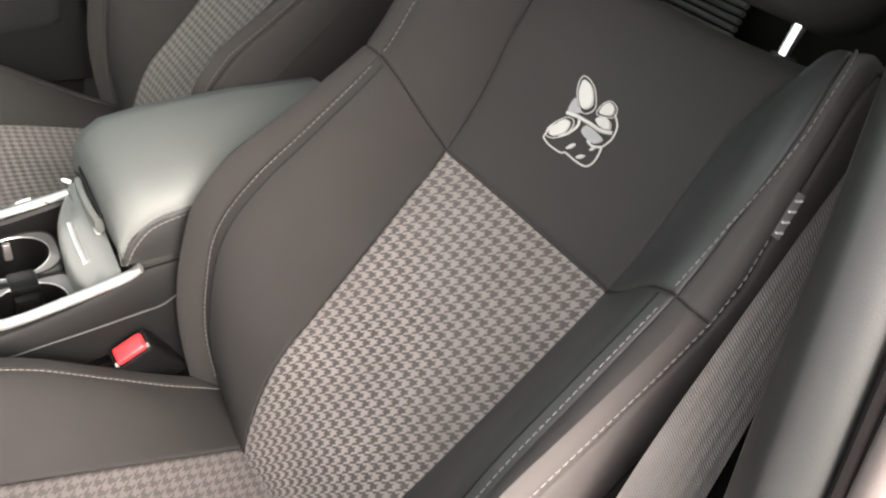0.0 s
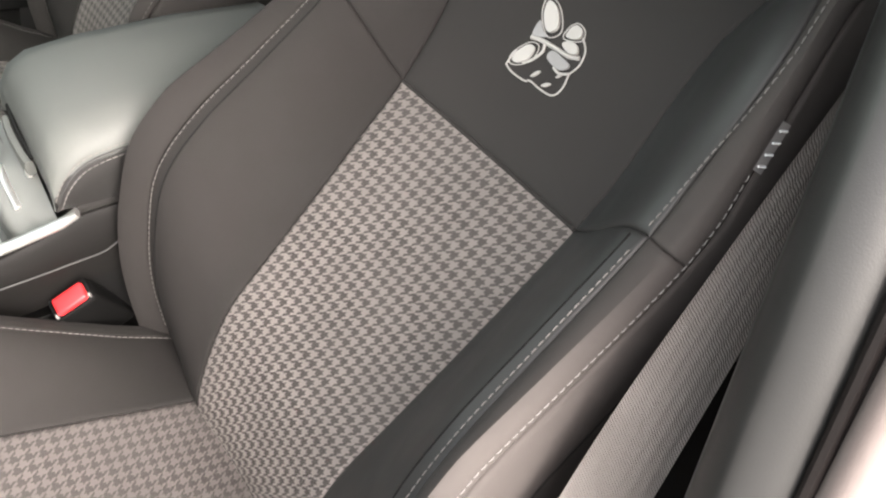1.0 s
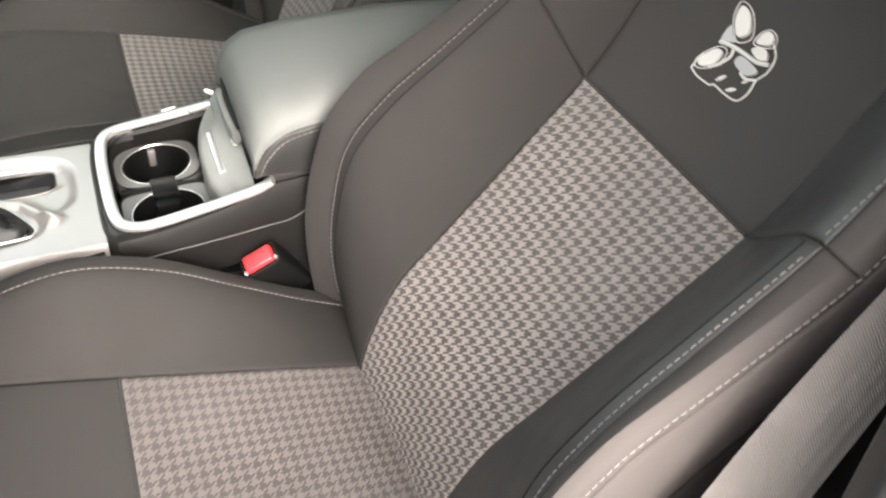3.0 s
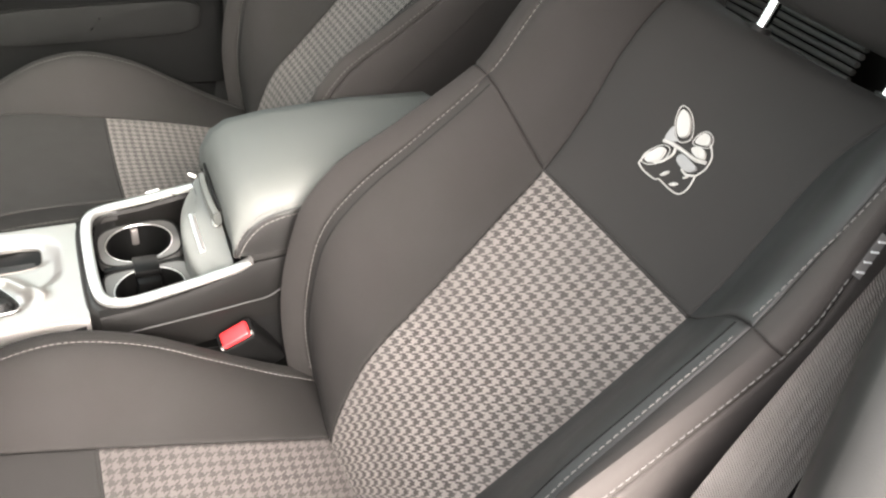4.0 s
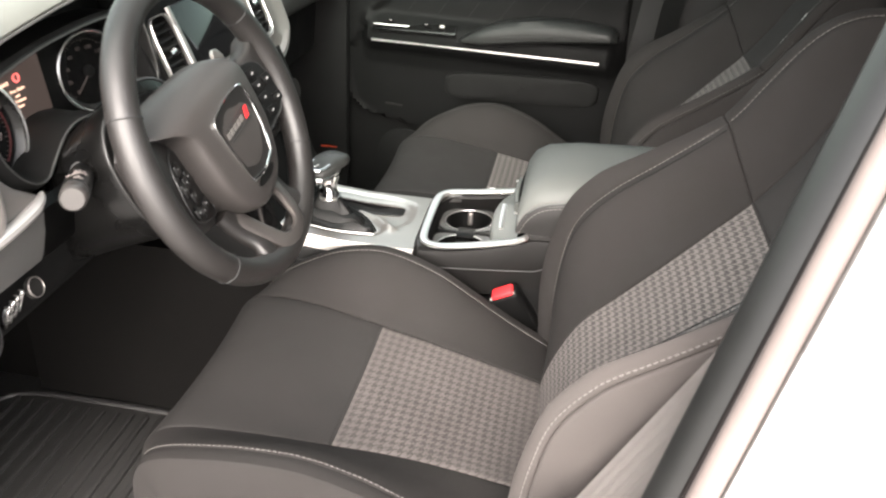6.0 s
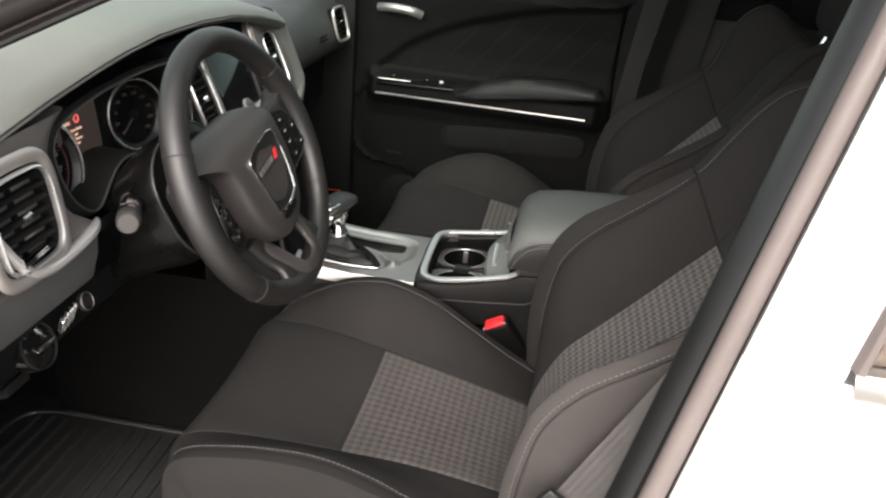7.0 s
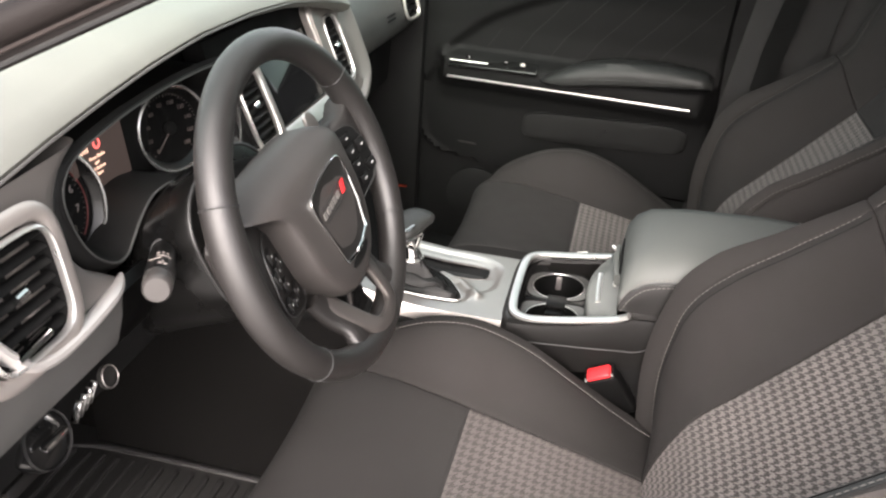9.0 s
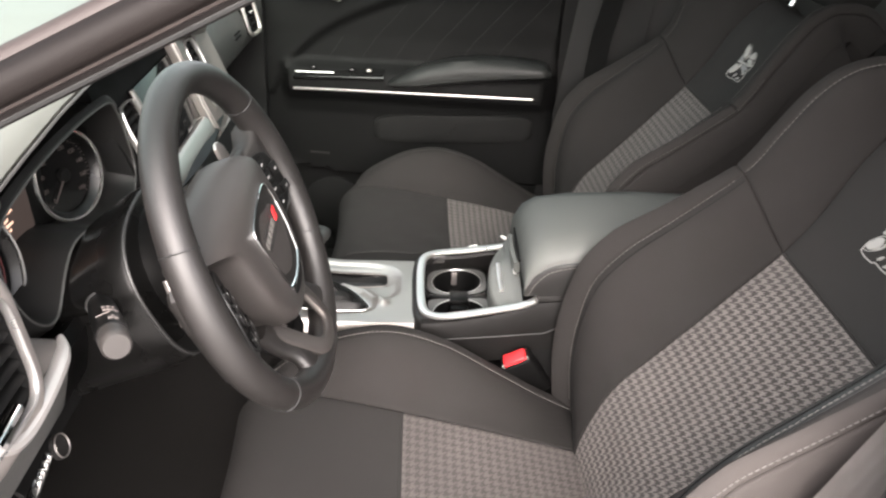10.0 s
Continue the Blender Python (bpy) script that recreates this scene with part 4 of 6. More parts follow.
rows = [[WF(x * k, y * k, max(dome(x * k, y * k) - dn, -0.034 - 0.006 * (dn > 0.03))) for x, y in hub_line] for k, dn in ((0.94, 0.05), (1.0, 0.022), (1.0, 0.011), (0.985, 0.004), (0.95, 0.0008), (0.88, 0.0), (0.8, 0.0), (0.7, 0.0), (0.6, 0.0), (0.45, 0.0), (0.3, 0.0), (0.15, 0.0), (0.02, 0.0))]
hub = part("airbag_cover", grid(rows, close_u=True, cap=True), PADSKIN, wheel, "black horn pad")
sh_line = [(-0.0445, 0.0185), (-0.039, 0.0275), (-0.020, 0.0325), (0.003, 0.0335), (0.026, 0.0330), (0.044, 0.0290), (0.0500, 0.0190), (0.0490, -0.004), (0.0440, -0.032), (0.0365, -0.0600), (0.029, -0.0625), (0.018, -0.0655), (0.003, -0.0665), (-0.012, -0.0655), (-0.023, -0.0625), (-0.0305, -0.0600), (-0.038, -0.032), (-0.043, -0.004)]
shield = [(p.x, p.y) for p in spline([(x, y, 0) for x, y in sh_line], 3, closed=True)]
sh = part("shield", plate([WF(u, v, dome(u, v) + 0.0012) for u, v in shield], 0.004, WN, 0), PLASTIC, hub, "black badge plate")
part("shield_rim", sweep([WF(u, v, dome(u, v) + 0.0012) for u, v in shield], 0.0012, 0.0016, 8, closed=True, up=WN), CHROME, hub, "thin chrome rim")
part("shield_foot", sweep([WF(u, v, dome(u, v) + 0.0018) for u, v in ((0.049, 0.0), (0.0455, -0.028), (0.037, -0.0585), (0.026, -0.0620), (0.012, -0.0650), (-0.006, -0.0650), (-0.020, -0.0620), (-0.0300, -0.0595))], 0.0022, 0.0020, 8, up=WN), CHROME, hub, "broad chrome lower edge")
for v in (-0.0052, 0.0102):
    part("badge_groove", sweep([WF(u, v + u * 0.02, dome(u, v) + 0.0022) for u in np.linspace(-0.034, 0.030, 6)], 0.0006, n=5, up=WN), GREYBTN, sh)
for k in range(5):
    u = -0.033 + 0.0100 * k
    part("badge_bar", plate([WF(u + du, 0.0024 + dv, 0.0240) for du, dv in ((-0.0040, -0.0032), (0.0030, -0.0032), (0.0040, 0.0032), (-0.0030, 0.0032))], 0.0012, WN, 0), SATIN, sh, "plain silver bar")
for k in (0, 1):
    part("badge_slash", plate([WF(u + 0.0048 * k, v, 0.0241) for u, v in ((0.0165, -0.0030), (0.0200, -0.0030), (0.0250, 0.0090), (0.0215, 0.0090))], 0.0012, WN, 0), RED, sh, "red slanted bar")
def lean(u):
    """The arms beside the pad lie deep at the pad and rise towards the rim."""
    return -0.021 + 0.40 * (min(abs(u), 0.135) - 0.075)


for g in (-1, 1):
    # leather-grained arm from the cover to the rim, with the switch plate let into it
    arm_line = [(g * u, v - (0.022 if g > 0 and v > 0.04 else 0)) for u, v in ((0.168, 0.066), (0.140, 0.060), (0.118, 0.056), (0.092, 0.050), (0.070, 0.030), (0.064, -0.02), (0.058, -0.062), (0.072, -0.078), (0.100, -0.070), (0.125, -0.060), (0.148, -0.052), (0.168, -0.046))]
    arm_line = [(p.x, p.y) for p in spline([(x, y, 0) for x, y in arm_line], 3, closed=True)]
    pc = (g * 0.115, -0.004)
    rows = [[WF((x - pc[0]) * k + pc[0], (y - pc[1]) * k + pc[1], n + lean((x - pc[0]) * k + pc[0])) for x, y in arm_line] for k, n in ((0.9, -0.030), (1, -0.022), (1.0, -0.010), (0.97, -0.0045), (0.90, -0.0020), (0.75, -0.0010), (0.55, -0.0004), (0.3, 0.0))]
    pd = part("switch_arm", grid(rows, close_u=True, cap=True), WRAP, wheel, "black spoke beside the horn pad")
    du, dv = (0.010, -0.004) if g > 0 else (0.0, 0.0)
    key_line = [(g * (u + du), v + dv) for u, v in ((0.084, 0.026), (0.100, 0.0305), (0.116, 0.028), (0.128, 0.018), (0.136, 0.000), (0.140, -0.020), (0.139, -0.036), (0.124, -0.048), (0.104, -0.056), (0.085, -0.064), (0.066, -0.064), (0.062, -0.03))]
    key_line = [(p.x, p.y) for p in spline([(x, y, 0) for x, y in key_line], 3, closed=True)]
    kp = part("switch_plate", plate([WF(x, y, lean(x) + 0.0015) for x, y in key_line], 0.006, WN, 0), SWITCHM, wheel, "black switch plate")
    part("plate_edge", sweep([WF(x, y, lean(x) + 0.0010) for x, y in key_line], 0.0011, n=6, closed=True, up=WN), GREYBTN, kp)
    for u, v, hu, hv in ((0.1085, 0.0150, 0.0085, 0.0065), (0.0925, -0.0025, 0.0062, 0.0080), (0.1085, -0.0025, 0.0078, 0.0080), (0.1250, -0.0025, 0.0068, 0.0080), (0.1085, -0.0200, 0.0085, 0.0065), (0.1285, -0.0310, 0.0075, 0.0062), (0.1095, -0.0400, 0.0075, 0.0062), (0.0890, -0.0420, 0.0090, 0.0070)):
        u, v = u + du, v + dv
        bt = part("button", box(WF(g * u, v, lean(u) + 0.0020), (hu * 2, hv * 2, 0.0042), 0.0016, 2, WF4 @ Matrix.Rotation(-g * 0.38, 4, "Y")), SWITCHM, kp)
        part("mark", box(WF(g * u, v, lean(u) + 0.0043), (0.0042, 0.0018, 0.0004), 0, 1, WF4 @ Matrix.Rotation(-g * 0.38, 4, "Y") @ Matrix.Rotation(radians(20 * g), 4, "Z")), MARKINK, bt)
    # stitched end of the leather by the rim
    for k in range(7):
        part("stitch", sweep([WF(g * 0.1500, 0.040 - 0.006 * k, 0.0010), WF(g * 0.1455, 0.038 - 0.006 * k, 0.0016)], 0.0006, n=5, up=WN), RUBBER, pd)
    # leather side of the lower spoke
    part("lower_spoke", sweep(spline([WF(g * u, v, n) for u, v, n in ((0.060, -0.076, -0.024), (0.056, -0.105, -0.018), (0.050, -0.132, -0.006), (0.060, -0.158, 0.002))], 4), 0.0165, 0.0095, 14, up=WN, power=2.8, taper=[0.95, 0.92, 0.9, 0.88, 0.86, 0.85, 0.85, 0.87, 0.9, 0.95, 1.0, 1.05, 1.1]), WRAP, wheel)
    part("upper_spoke", sweep(spline([WF(g * u, v, n) for u, v, n in ((0.07, 0.045 - 0.015 * g, -0.022), (0.11, 0.043 - 0.015 * g, -0.018), (0.14, 0.042 - 0.015 * g, -0.010), (0.164, 0.042 - 0.015 * g, -0.002))], 3), 0.008, 0.008, 14, up=WN, power=2.6), WRAP, wheel)
part("pad_mark", plate([WF(0.004 + 0.026 * math.cos(t), -0.0735 + 0.006 * math.sin(t), dome(0.004 + 0.026 * math.cos(t), -0.0735) + 0.001) for t in [2 * math.pi * i / 28 for i in range(28)]], 0.002, WN, 0), SWITCHM, hub, "dark oval mark in the horn pad")
part("spoke_trim", sweep(spline([WF(u, v, n) for u, v, n in ((-0.052, -0.080, -0.022), (-0.0465, -0.105, -0.011), (-0.036, -0.135, 0.003), (-0.026, -0.153, 0.0105), (-0.010, -0.161, 0.0125), (0.010, -0.161, 0.0125), (0.026, -0.153, 0.0105), (0.036, -0.135, 0.003), (0.0465, -0.105, -0.011), (0.052, -0.080, -0.022))], 5), 0.0105, 0.0045, 14, up=WN, power=3.2), SPOKE, wheel, "satin metallic lower spoke trim")
part("spoke_well", plate([WF(u, v, -0.024 + 0.2 * max(0.0, -0.10 - v)) for u, v in ((-0.044, -0.085), (0.044, -0.085), (0.030, -0.130), (0.018, -0.150), (-0.018, -0.150), (-0.030, -0.130))], 0.006, WN, 0), GLOSS, wheel, "gloss black slot in the lower spoke")
part("lower_bridge", sweep([WF(u, v, n) for u, v, n in ((-0.072, -0.154, -0.002), (-0.03, -0.166, 0.0), (0.03, -0.166, 0.0), (0.072, -0.154, -0.002))], 0.013, 0.011, 12, up=WN), WRAP, wheel)
part("paddle", plate([WF(u, v, -0.034) for u, v in ((0.111, 0.039), (0.114, 0.051), (0.120, 0.0545), (0.129, 0.052), (0.137, 0.041), (0.137, 0.020), (0.113, 0.020))], 0.004, WN, 0.001), SATIN, wheel, "silver shift paddle")
# Second one is a pale strip put in for a lit edge behind the rim.
part("paddle", sweep([WL(u, v, -0.070) for u, v in ((-0.0735, 0.022), (-0.0755, 0.0178), (-0.0864, -0.0031), (-0.0940, -0.0220))], 0.0020, 0.004, 8, up=WN), SATIN, wheel, "silver shift paddle")
part("hub_back", sweep([WL(0, 0, -0.02), WL(0, 0, -0.092)], 0.066, n=28), CUPM, wheel)

# ---- steering column with its stalk ----
col = thing("steering_column", (-0.02, 0.6, 0.6), "black plastic steering column shroud with lighting stalk", "steering column")
rows = [ring(WL(0, dv, n), WT @ Vector((1, 0, 0)), WT @ Vector((0, 1, 0)), a, b, 28, 2.6) for n, dv, a, b in ((-0.092, -0.006, 0.078, 0.070), (-0.094, -0.007, 0.092, 0.084), (-0.100, -0.008, 0.0945, 0.087), (-0.13, -0.014, 0.096, 0.086), (-0.18, -0.022, 0.090, 0.078), (-0.26, -0.03, 0.08, 0.075))]
part("shroud", grid(rows, close_u=True, cap=True), GLOSSY, col)
part("shroud_ring", sweep(ring(WL(0, -0.007, -0.0945), WT @ Vector((1, 0, 0)), WT @ Vector((0, 1, 0)), 0.0925, 0.0845, 40, 2.6), 0.0022, n=8, closed=True, up=WT @ Vector((0, 0, 1))), GREYBTN, col)
tip = Vector((-0.195, 0.568, 0.668))
root = Vector((-0.060, 0.635, 0.645))
d = (tip - root).normalized()
st = part("stalk", sweep([root, root + d * 0.02, root + d * 0.05, tip - d * 0.05, tip - d * 0.02], 0.0146, n=24, taper=[0.55, 0.62, 0.86, 0.98, 1.0]), SWITCHM, col, "black lighting stalk")
part("stalk_cap", sweep([tip - d * 0.0195, tip - d * 0.006, tip + d * 0.001, tip + d * 0.0035], 0.0140, n=24, taper=[1.0, 1.0, 0.97, 0.82]), STALKEND, st, "grey end cap")
part("stalk_ring", sweep([root + d * 0.046, root + d * 0.048], 0.0138, n=24), GREYBTN, st)
sx = d.cross(Vector((0, 0, 1))).normalized()
su = sx.cross(d).normalized()
for off, ang, w, l in ((0.031, 64, 0.0050, 0.0040), (0.031, 84, 0.0050, 0.0040), (0.037, 74, 0.0040, 0.0020), (0.052, 52, 0.0030, 0.0030), (0.052, 66, 0.0030, 0.0030), (0.052, 80, 0.0030, 0.0030), (0.052, 94, 0.0030, 0.0030), (0.060, 60, 0.0030, 0.0024), (0.060, 78, 0.0030, 0.0024), (0.060, 96, 0.0030, 0.0024), (0.044, 104, 0.0012, 0.0130)):
    a = radians(ang)
    nn = sx * -math.cos(a) + su * math.sin(a)
    face = Matrix((d, nn.cross(d), nn)).transposed().to_4x4()
    part("stalk_mark", box(tip - d * off + nn * 0.0143, (w, l, 0.0006), 0, 1, face), NUMINK, st)

# ---- dashboard ----
dash = thing("dashboard", (0.35, 0.8, 0.35), "soft black dashboard with silver-lined vents and instrument cluster", "dashboard")
EX = [-0.42, -0.27, -0.20, -0.12, -0.03, 0.075, 0.21, 0.34, 0.465, 0.55, 0.60, 0.65, 0.80, 1.12]
EZ = [0.778, 0.804, 0.816, 0.827, 0.837, 0.843, 0.840, 0.829, 0.808, 0.787, 0.772, 0.766, 0.762, 0.750]


def z_edge(x):
    return float(np.interp(x, EX, EZ))


rows = []
for x in np.linspace(-0.40, 0.60, 41):
    z, y = z_edge(x), 0.653
    rows.append([Vector((x, yy, zz)) for yy, zz in ((1.26, z + 0.008), (1.0, z + 0.028), (0.82, z + 0.022), (0.72, z + 0.014), (y + 0.020, z + 0.006), (y + 0.006, z - 0.002), (y, z - 0.012), (y + 0.004, z - 0.020), (y + 0.014, z - 0.025), (0.73, z - 0.030))])
top = part("dash_top", grid(rows), LITPADTOP, dash, "soft grained dashboard top")
part("brow_line", sweep([Vector((x, 0.6500, z_edge(x) - 0.015)) for x in np.linspace(-0.395, 0.53, 30)], 0.0016, n=6), BROWLINE, top)
rows = []
for x in np.linspace(0.600, 1.115, 20):
    z = z_edge(x)
    rows.append([Vector((x, yy, zz)) for yy, zz in ((1.26, z + 0.026), (1.0, z + 0.038), (0.80, z + 0.020), (0.725, z - 0.004), (0.692, z - 0.032), (0.672, z - 0.066), (0.663, z - 0.096), (0.666, z - 0.120), (0.678, z - 0.136), (0.705, z - 0.147), (0.77, z - 0.152))])
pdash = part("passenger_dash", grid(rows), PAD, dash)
# Glove box is lost in shadow; its matt black stands in for that shade.
part("glove_box", grid([[Vector((x, y, z)) for x in (0.57, 0.85, 1.10)] for y, z in ((0.735, 0.66), (0.72, 0.60), (0.73, 0.48), (0.80, 0.43), (1.0, 0.42))]), DARK, dash, "lower glove box face, shadow in its black")
part("dash_slot", sweep([(0.865, 0.6635, 0.682), (0.915, 0.6635, 0.680)], 0.0018, 0.0022, 8), DARK, pdash)
part("dash_slot", sweep([(0.865, 0.6622, 0.673), (0.915, 0.6622, 0.671)], 0.0018, 0.0022, 8), DARK, pdash)
# end of the brow, turning down outside the middle stack
part("dash_gap", sweep(spline([(0.53, 0.690, 0.790), (0.590, 0.688, 0.783), (0.628, 0.682, 0.752), (0.648, 0.668, 0.700), (0.648, 0.648, 0.655), (0.628, 0.636, 0.625)], 5), 0.006, 0.010, 10, up=(0, 1, 0)), DARK, dash)
# lower dash
rows, dark = [], []
inside = []
for x in np.linspace(-0.40, 0.62, 35):
    k = math.exp(-((x - 0.36) / 0.16) ** 2)
    (rows if x < -0.13 else inside).append([Vector((x, yy - 0.02 * k, zz)) for yy, zz in ((0.71, 0.600), (0.660, 0.622), (0.642, 0.636), (0.630, 0.630), (0.632, 0.605), (0.640, 0.575), (0.644, 0.566), (0.656, 0.562))])
    dark.append([Vector((x, yy - 0.02 * k, zz)) for yy, zz in ((0.655, 0.566), (0.662, 0.545), (0.672, 0.50), (0.70, 0.465), (0.80, 0.43), (1.0, 0.42))])
inside.insert(0, rows[-1])
part("knee_panel", grid(rows), KNEE, dash)
part("column_surround", grid(inside), CUPM, dash)
part("under_cover", grid(dark), DARK, dash)
part("dash_end", box((-0.405, 0.90, 0.62), (0.02, 0.55, 0.40), 0.008), PLASTIC, dash)
part("trim_ledge", sweep(spline([(-0.345, 0.630, 0.700), (-0.330, 0.624, 0.672), (-0.312, 0.619, 0.650), (-0.285, 0.617, 0.641), (-0.245, 0.618, 0.640), (-0.20, 0.622, 0.641), (-0.168, 0.628, 0.6425), (-0.146, 0.638, 0.644)], 5), 0.007, 0.009, 10, up=(0, -1, 0.3), taper=[1.0] * 28 + [0.95, 0.88, 0.8, 0.7, 0.6, 0.5, 0.4, 0.25]), LEDGESILVER, dash, "bright silver trim strip")
# trim panel round the outer vent, up to the cluster
rows = []
for f in np.linspace(0, 1, 17):
    z = 0.643 + (0.785 - 0.643) * f
    xe = -0.134 - math.sqrt(max(0.0003, 0.070 ** 2 - (z - 0.715) ** 2))
    yb = 0.630 + 0.012 * (1 - (1 - f) ** 2) + 0.014 * f
    rows.append([Vector((x, yb + d, min(z, z_edge(x) - 0.018))) for x, d in ((-0.405, 0.010), (-0.36, 0.004), (-0.30, 0.0), (xe - 0.030, 0.0), (xe - 0.012, 0.002), (xe - 0.004, 0.006), (xe, 0.012), (xe + 0.002, 0.03), (xe + 0.003, 0.09))])
part("side_bezel", grid(rows), BEZEL, dash, "brown-grey satin trim panel")
# instrument cluster
part("instrument_backing", box((-0.035, 0.735, 0.72), (0.40, 0.012, 0.19), 0), DARK, dash)
hood_line = [(-0.180, 0.738), (-0.168, 0.756), (-0.145, 0.767), (-0.105, 0.774), (-0.06, 0.779), (0.0, 0.782), (0.06, 0.782), (0.12, 0.779), (0.148, 0.772), (0.161, 0.752), (0.168, 0.725), (0.174, 0.695), (0.166, 0.672), (0.146, 0.659), (0.112, 0.6535), (0.075, 0.6545), (0.045, 0.664), (0.015, 0.677), (-0.015, 0.684), (-0.045, 0.683), (-0.072, 0.670), (-0.092, 0.655), (-0.108, 0.644), (-0.128, 0.645), (-0.150, 0.660), (-0.168, 0.684), (-0.178, 0.712)]
hood_line = [(p.x, p.z) for p in spline([(x, 0, z) for x, z in hood_line], 3, closed=True)]
hm = (-0.01, 0.722)
hoop = lambda k, y, dz=0.0: [Vector((hm[0] + (x - hm[0]) * k, y + 0.10 * (z - 0.72), hm[1] + (z - hm[1]) * k + dz)) for x, z in hood_line]
part("cluster_hood", grid([hoop(1.10, 0.668), hoop(1.055, 0.661), hoop(1.015, 0.660), hoop(1.0, 0.664), hoop(0.985, 0.69), hoop(0.975, 0.730)], close_u=True), HOODM, dash, "matt black cluster hood")
part("hood_lip", sweep(hoop(1.008, 0.6605), 0.0014, n=8, closed=True, up=(0, -1, 0)), PAD, dash)
part("cluster_face", plate([Vector((x, 0.7265 + 0.10 * (z - 0.72), z)) for x, z in [(hm[0] + (x - hm[0]) * 0.99, hm[1] + (z - hm[1]) * 0.99) for x, z in hood_line]], 0.004, (0, -1, 0.1), 0), DARK, dash)
GN = Vector((0, -0.985, 0.17))
for gx, gz, names in ((-0.137, 0.690, "rev"), (0.096, 0.703, None)):
    yaw = radians(8 if names else 20)
    DX = Vector((math.cos(yaw), -math.sin(yaw), 0))
    DN = Vector((-math.sin(yaw) * 0.985, -math.cos(yaw) * 0.985, 0.17))
    DU = DN.cross(DX)
    c = Vector((gx, 0.716 if names else 0.714, gz))
    size = 0.88
    wide = 0.0745 if names else 0.0590
    nr = 0.0425 if names else 0.036
    face = Matrix((DX, DU, DN)).transposed().to_4x4()

    def dial(r, a, d=0.0):
        """A place on the dial: radius, angle and height over its face."""
        return c + DX * (size * r * math.cos(a)) + DU * (size * r * math.sin(a)) + DN * d

    round_ = [2 * math.pi * i / 56 for i in range(56)]
    g = part("gauge", plate([dial(wide - 0.002, t) for t in round_], 0.006, DN, 0), GLOSS, dash, "black dial with bright rim")
    part("gauge_rim", sweep([dial(wide, t, 0.010) for t in round_], 0.0024, n=8, closed=True, up=DN), BRIGHT, g, "chrome rim")
    part("gauge_cone", grid([[dial(r, t, d) for t in round_] for r, d in ((wide - 0.0105, 0.001), (wide - 0.0085, 0.002), (wide - 0.001, 0.010))], close_u=True), GLOSSY, g)
    part("dial_arc", sweep([dial(nr + 0.0145, radians(225 - 270 * i / 40), 0.0006) for i in range(24, 41)], 0.0007, n=5, up=DN), REDINK, g)
    ticks = None
    for i in range(41):
        a = radians(225 - 270 * i / 40)
        r0 = nr + (0.0095 if i % 5 else 0.0075)
        t = sweep([dial(r0, a, 0.0006), dial(nr + 0.0115, a, 0.0006)], 0.0004, n=4, up=DN)
        ticks = join(ticks, t) if ticks else t
    part("dial_marks", ticks, DIALINK, g)
    nums = [str(k) for k in range(0, 9)] if names else [str(k) for k in range(0, 181, 20)]
    for i, txt in enumerate(nums):
        a = radians(225 - 270 * i / (len(nums) - 1))
        part("dial_number", lettering(txt, 0.0115 if names else 0.0072, Matrix.Translation(dial(nr, a, 0.0006) - DU * 0.003) @ face), NUMINK if names and txt in "567" else DIALINK, g)
    part("needle", sweep([dial(0.002, radians(225), 0.004), dial(0.040, radians(225), 0.004)], 0.0009, n=6, up=DN), RED if names else DIALINK, g)
    part("needle_hub", disc(c + DN * 0.006, DN, 0.008, 0.006, 20, 0.002), DARK, g)
DISPLAY = glow("lit display", (0.16, 0.115, 0.10), 0.08)
AMBERTXT = glow("amber display letters", (1.0, 0.62, 0.45), 0.42)
REDTXT = glow("red warning light", (1.0, 0.16, 0.14), 0.40)
scr = part("driver_display", plate([Vector(p) for p in ((-0.085, 0.7175, 0.668), (0.012, 0.7160, 0.681), (-0.013, 0.7085, 0.756), (-0.100, 0.7095, 0.743))], 0.004, GN, 0), DISPLAY, dash, "dim brown lit display with amber words")
for txt, dx, dz, s in (("BRAKE", -0.080, 0.7345, 0.0062), ("Press Brake", -0.056, 0.7225, 0.0056), ("and", -0.056, 0.7155, 0.0056), ("Push Button", -0.055, 0.7085, 0.0056), ("to Start", -0.054, 0.7015, 0.0056)):
    part("display_text", lettering(txt, s, Matrix.Translation(Vector((dx, 0.7143 - (dz - 0.685) * 0.1067, dz))) @ Matrix.Rotation(radians(84), 4, "X")), AMBERTXT, scr)
part("warning_lamp", annulus(Vector((-0.056, 0.7095, 0.739)), GN, 0.0035, 0.0062, 0.0008), REDTXT, scr)
part("display_bar", box((-0.056, 0.7138, 0.6925), (0.011, 0.0006, 0.0026), 0), AMBERTXT, scr)


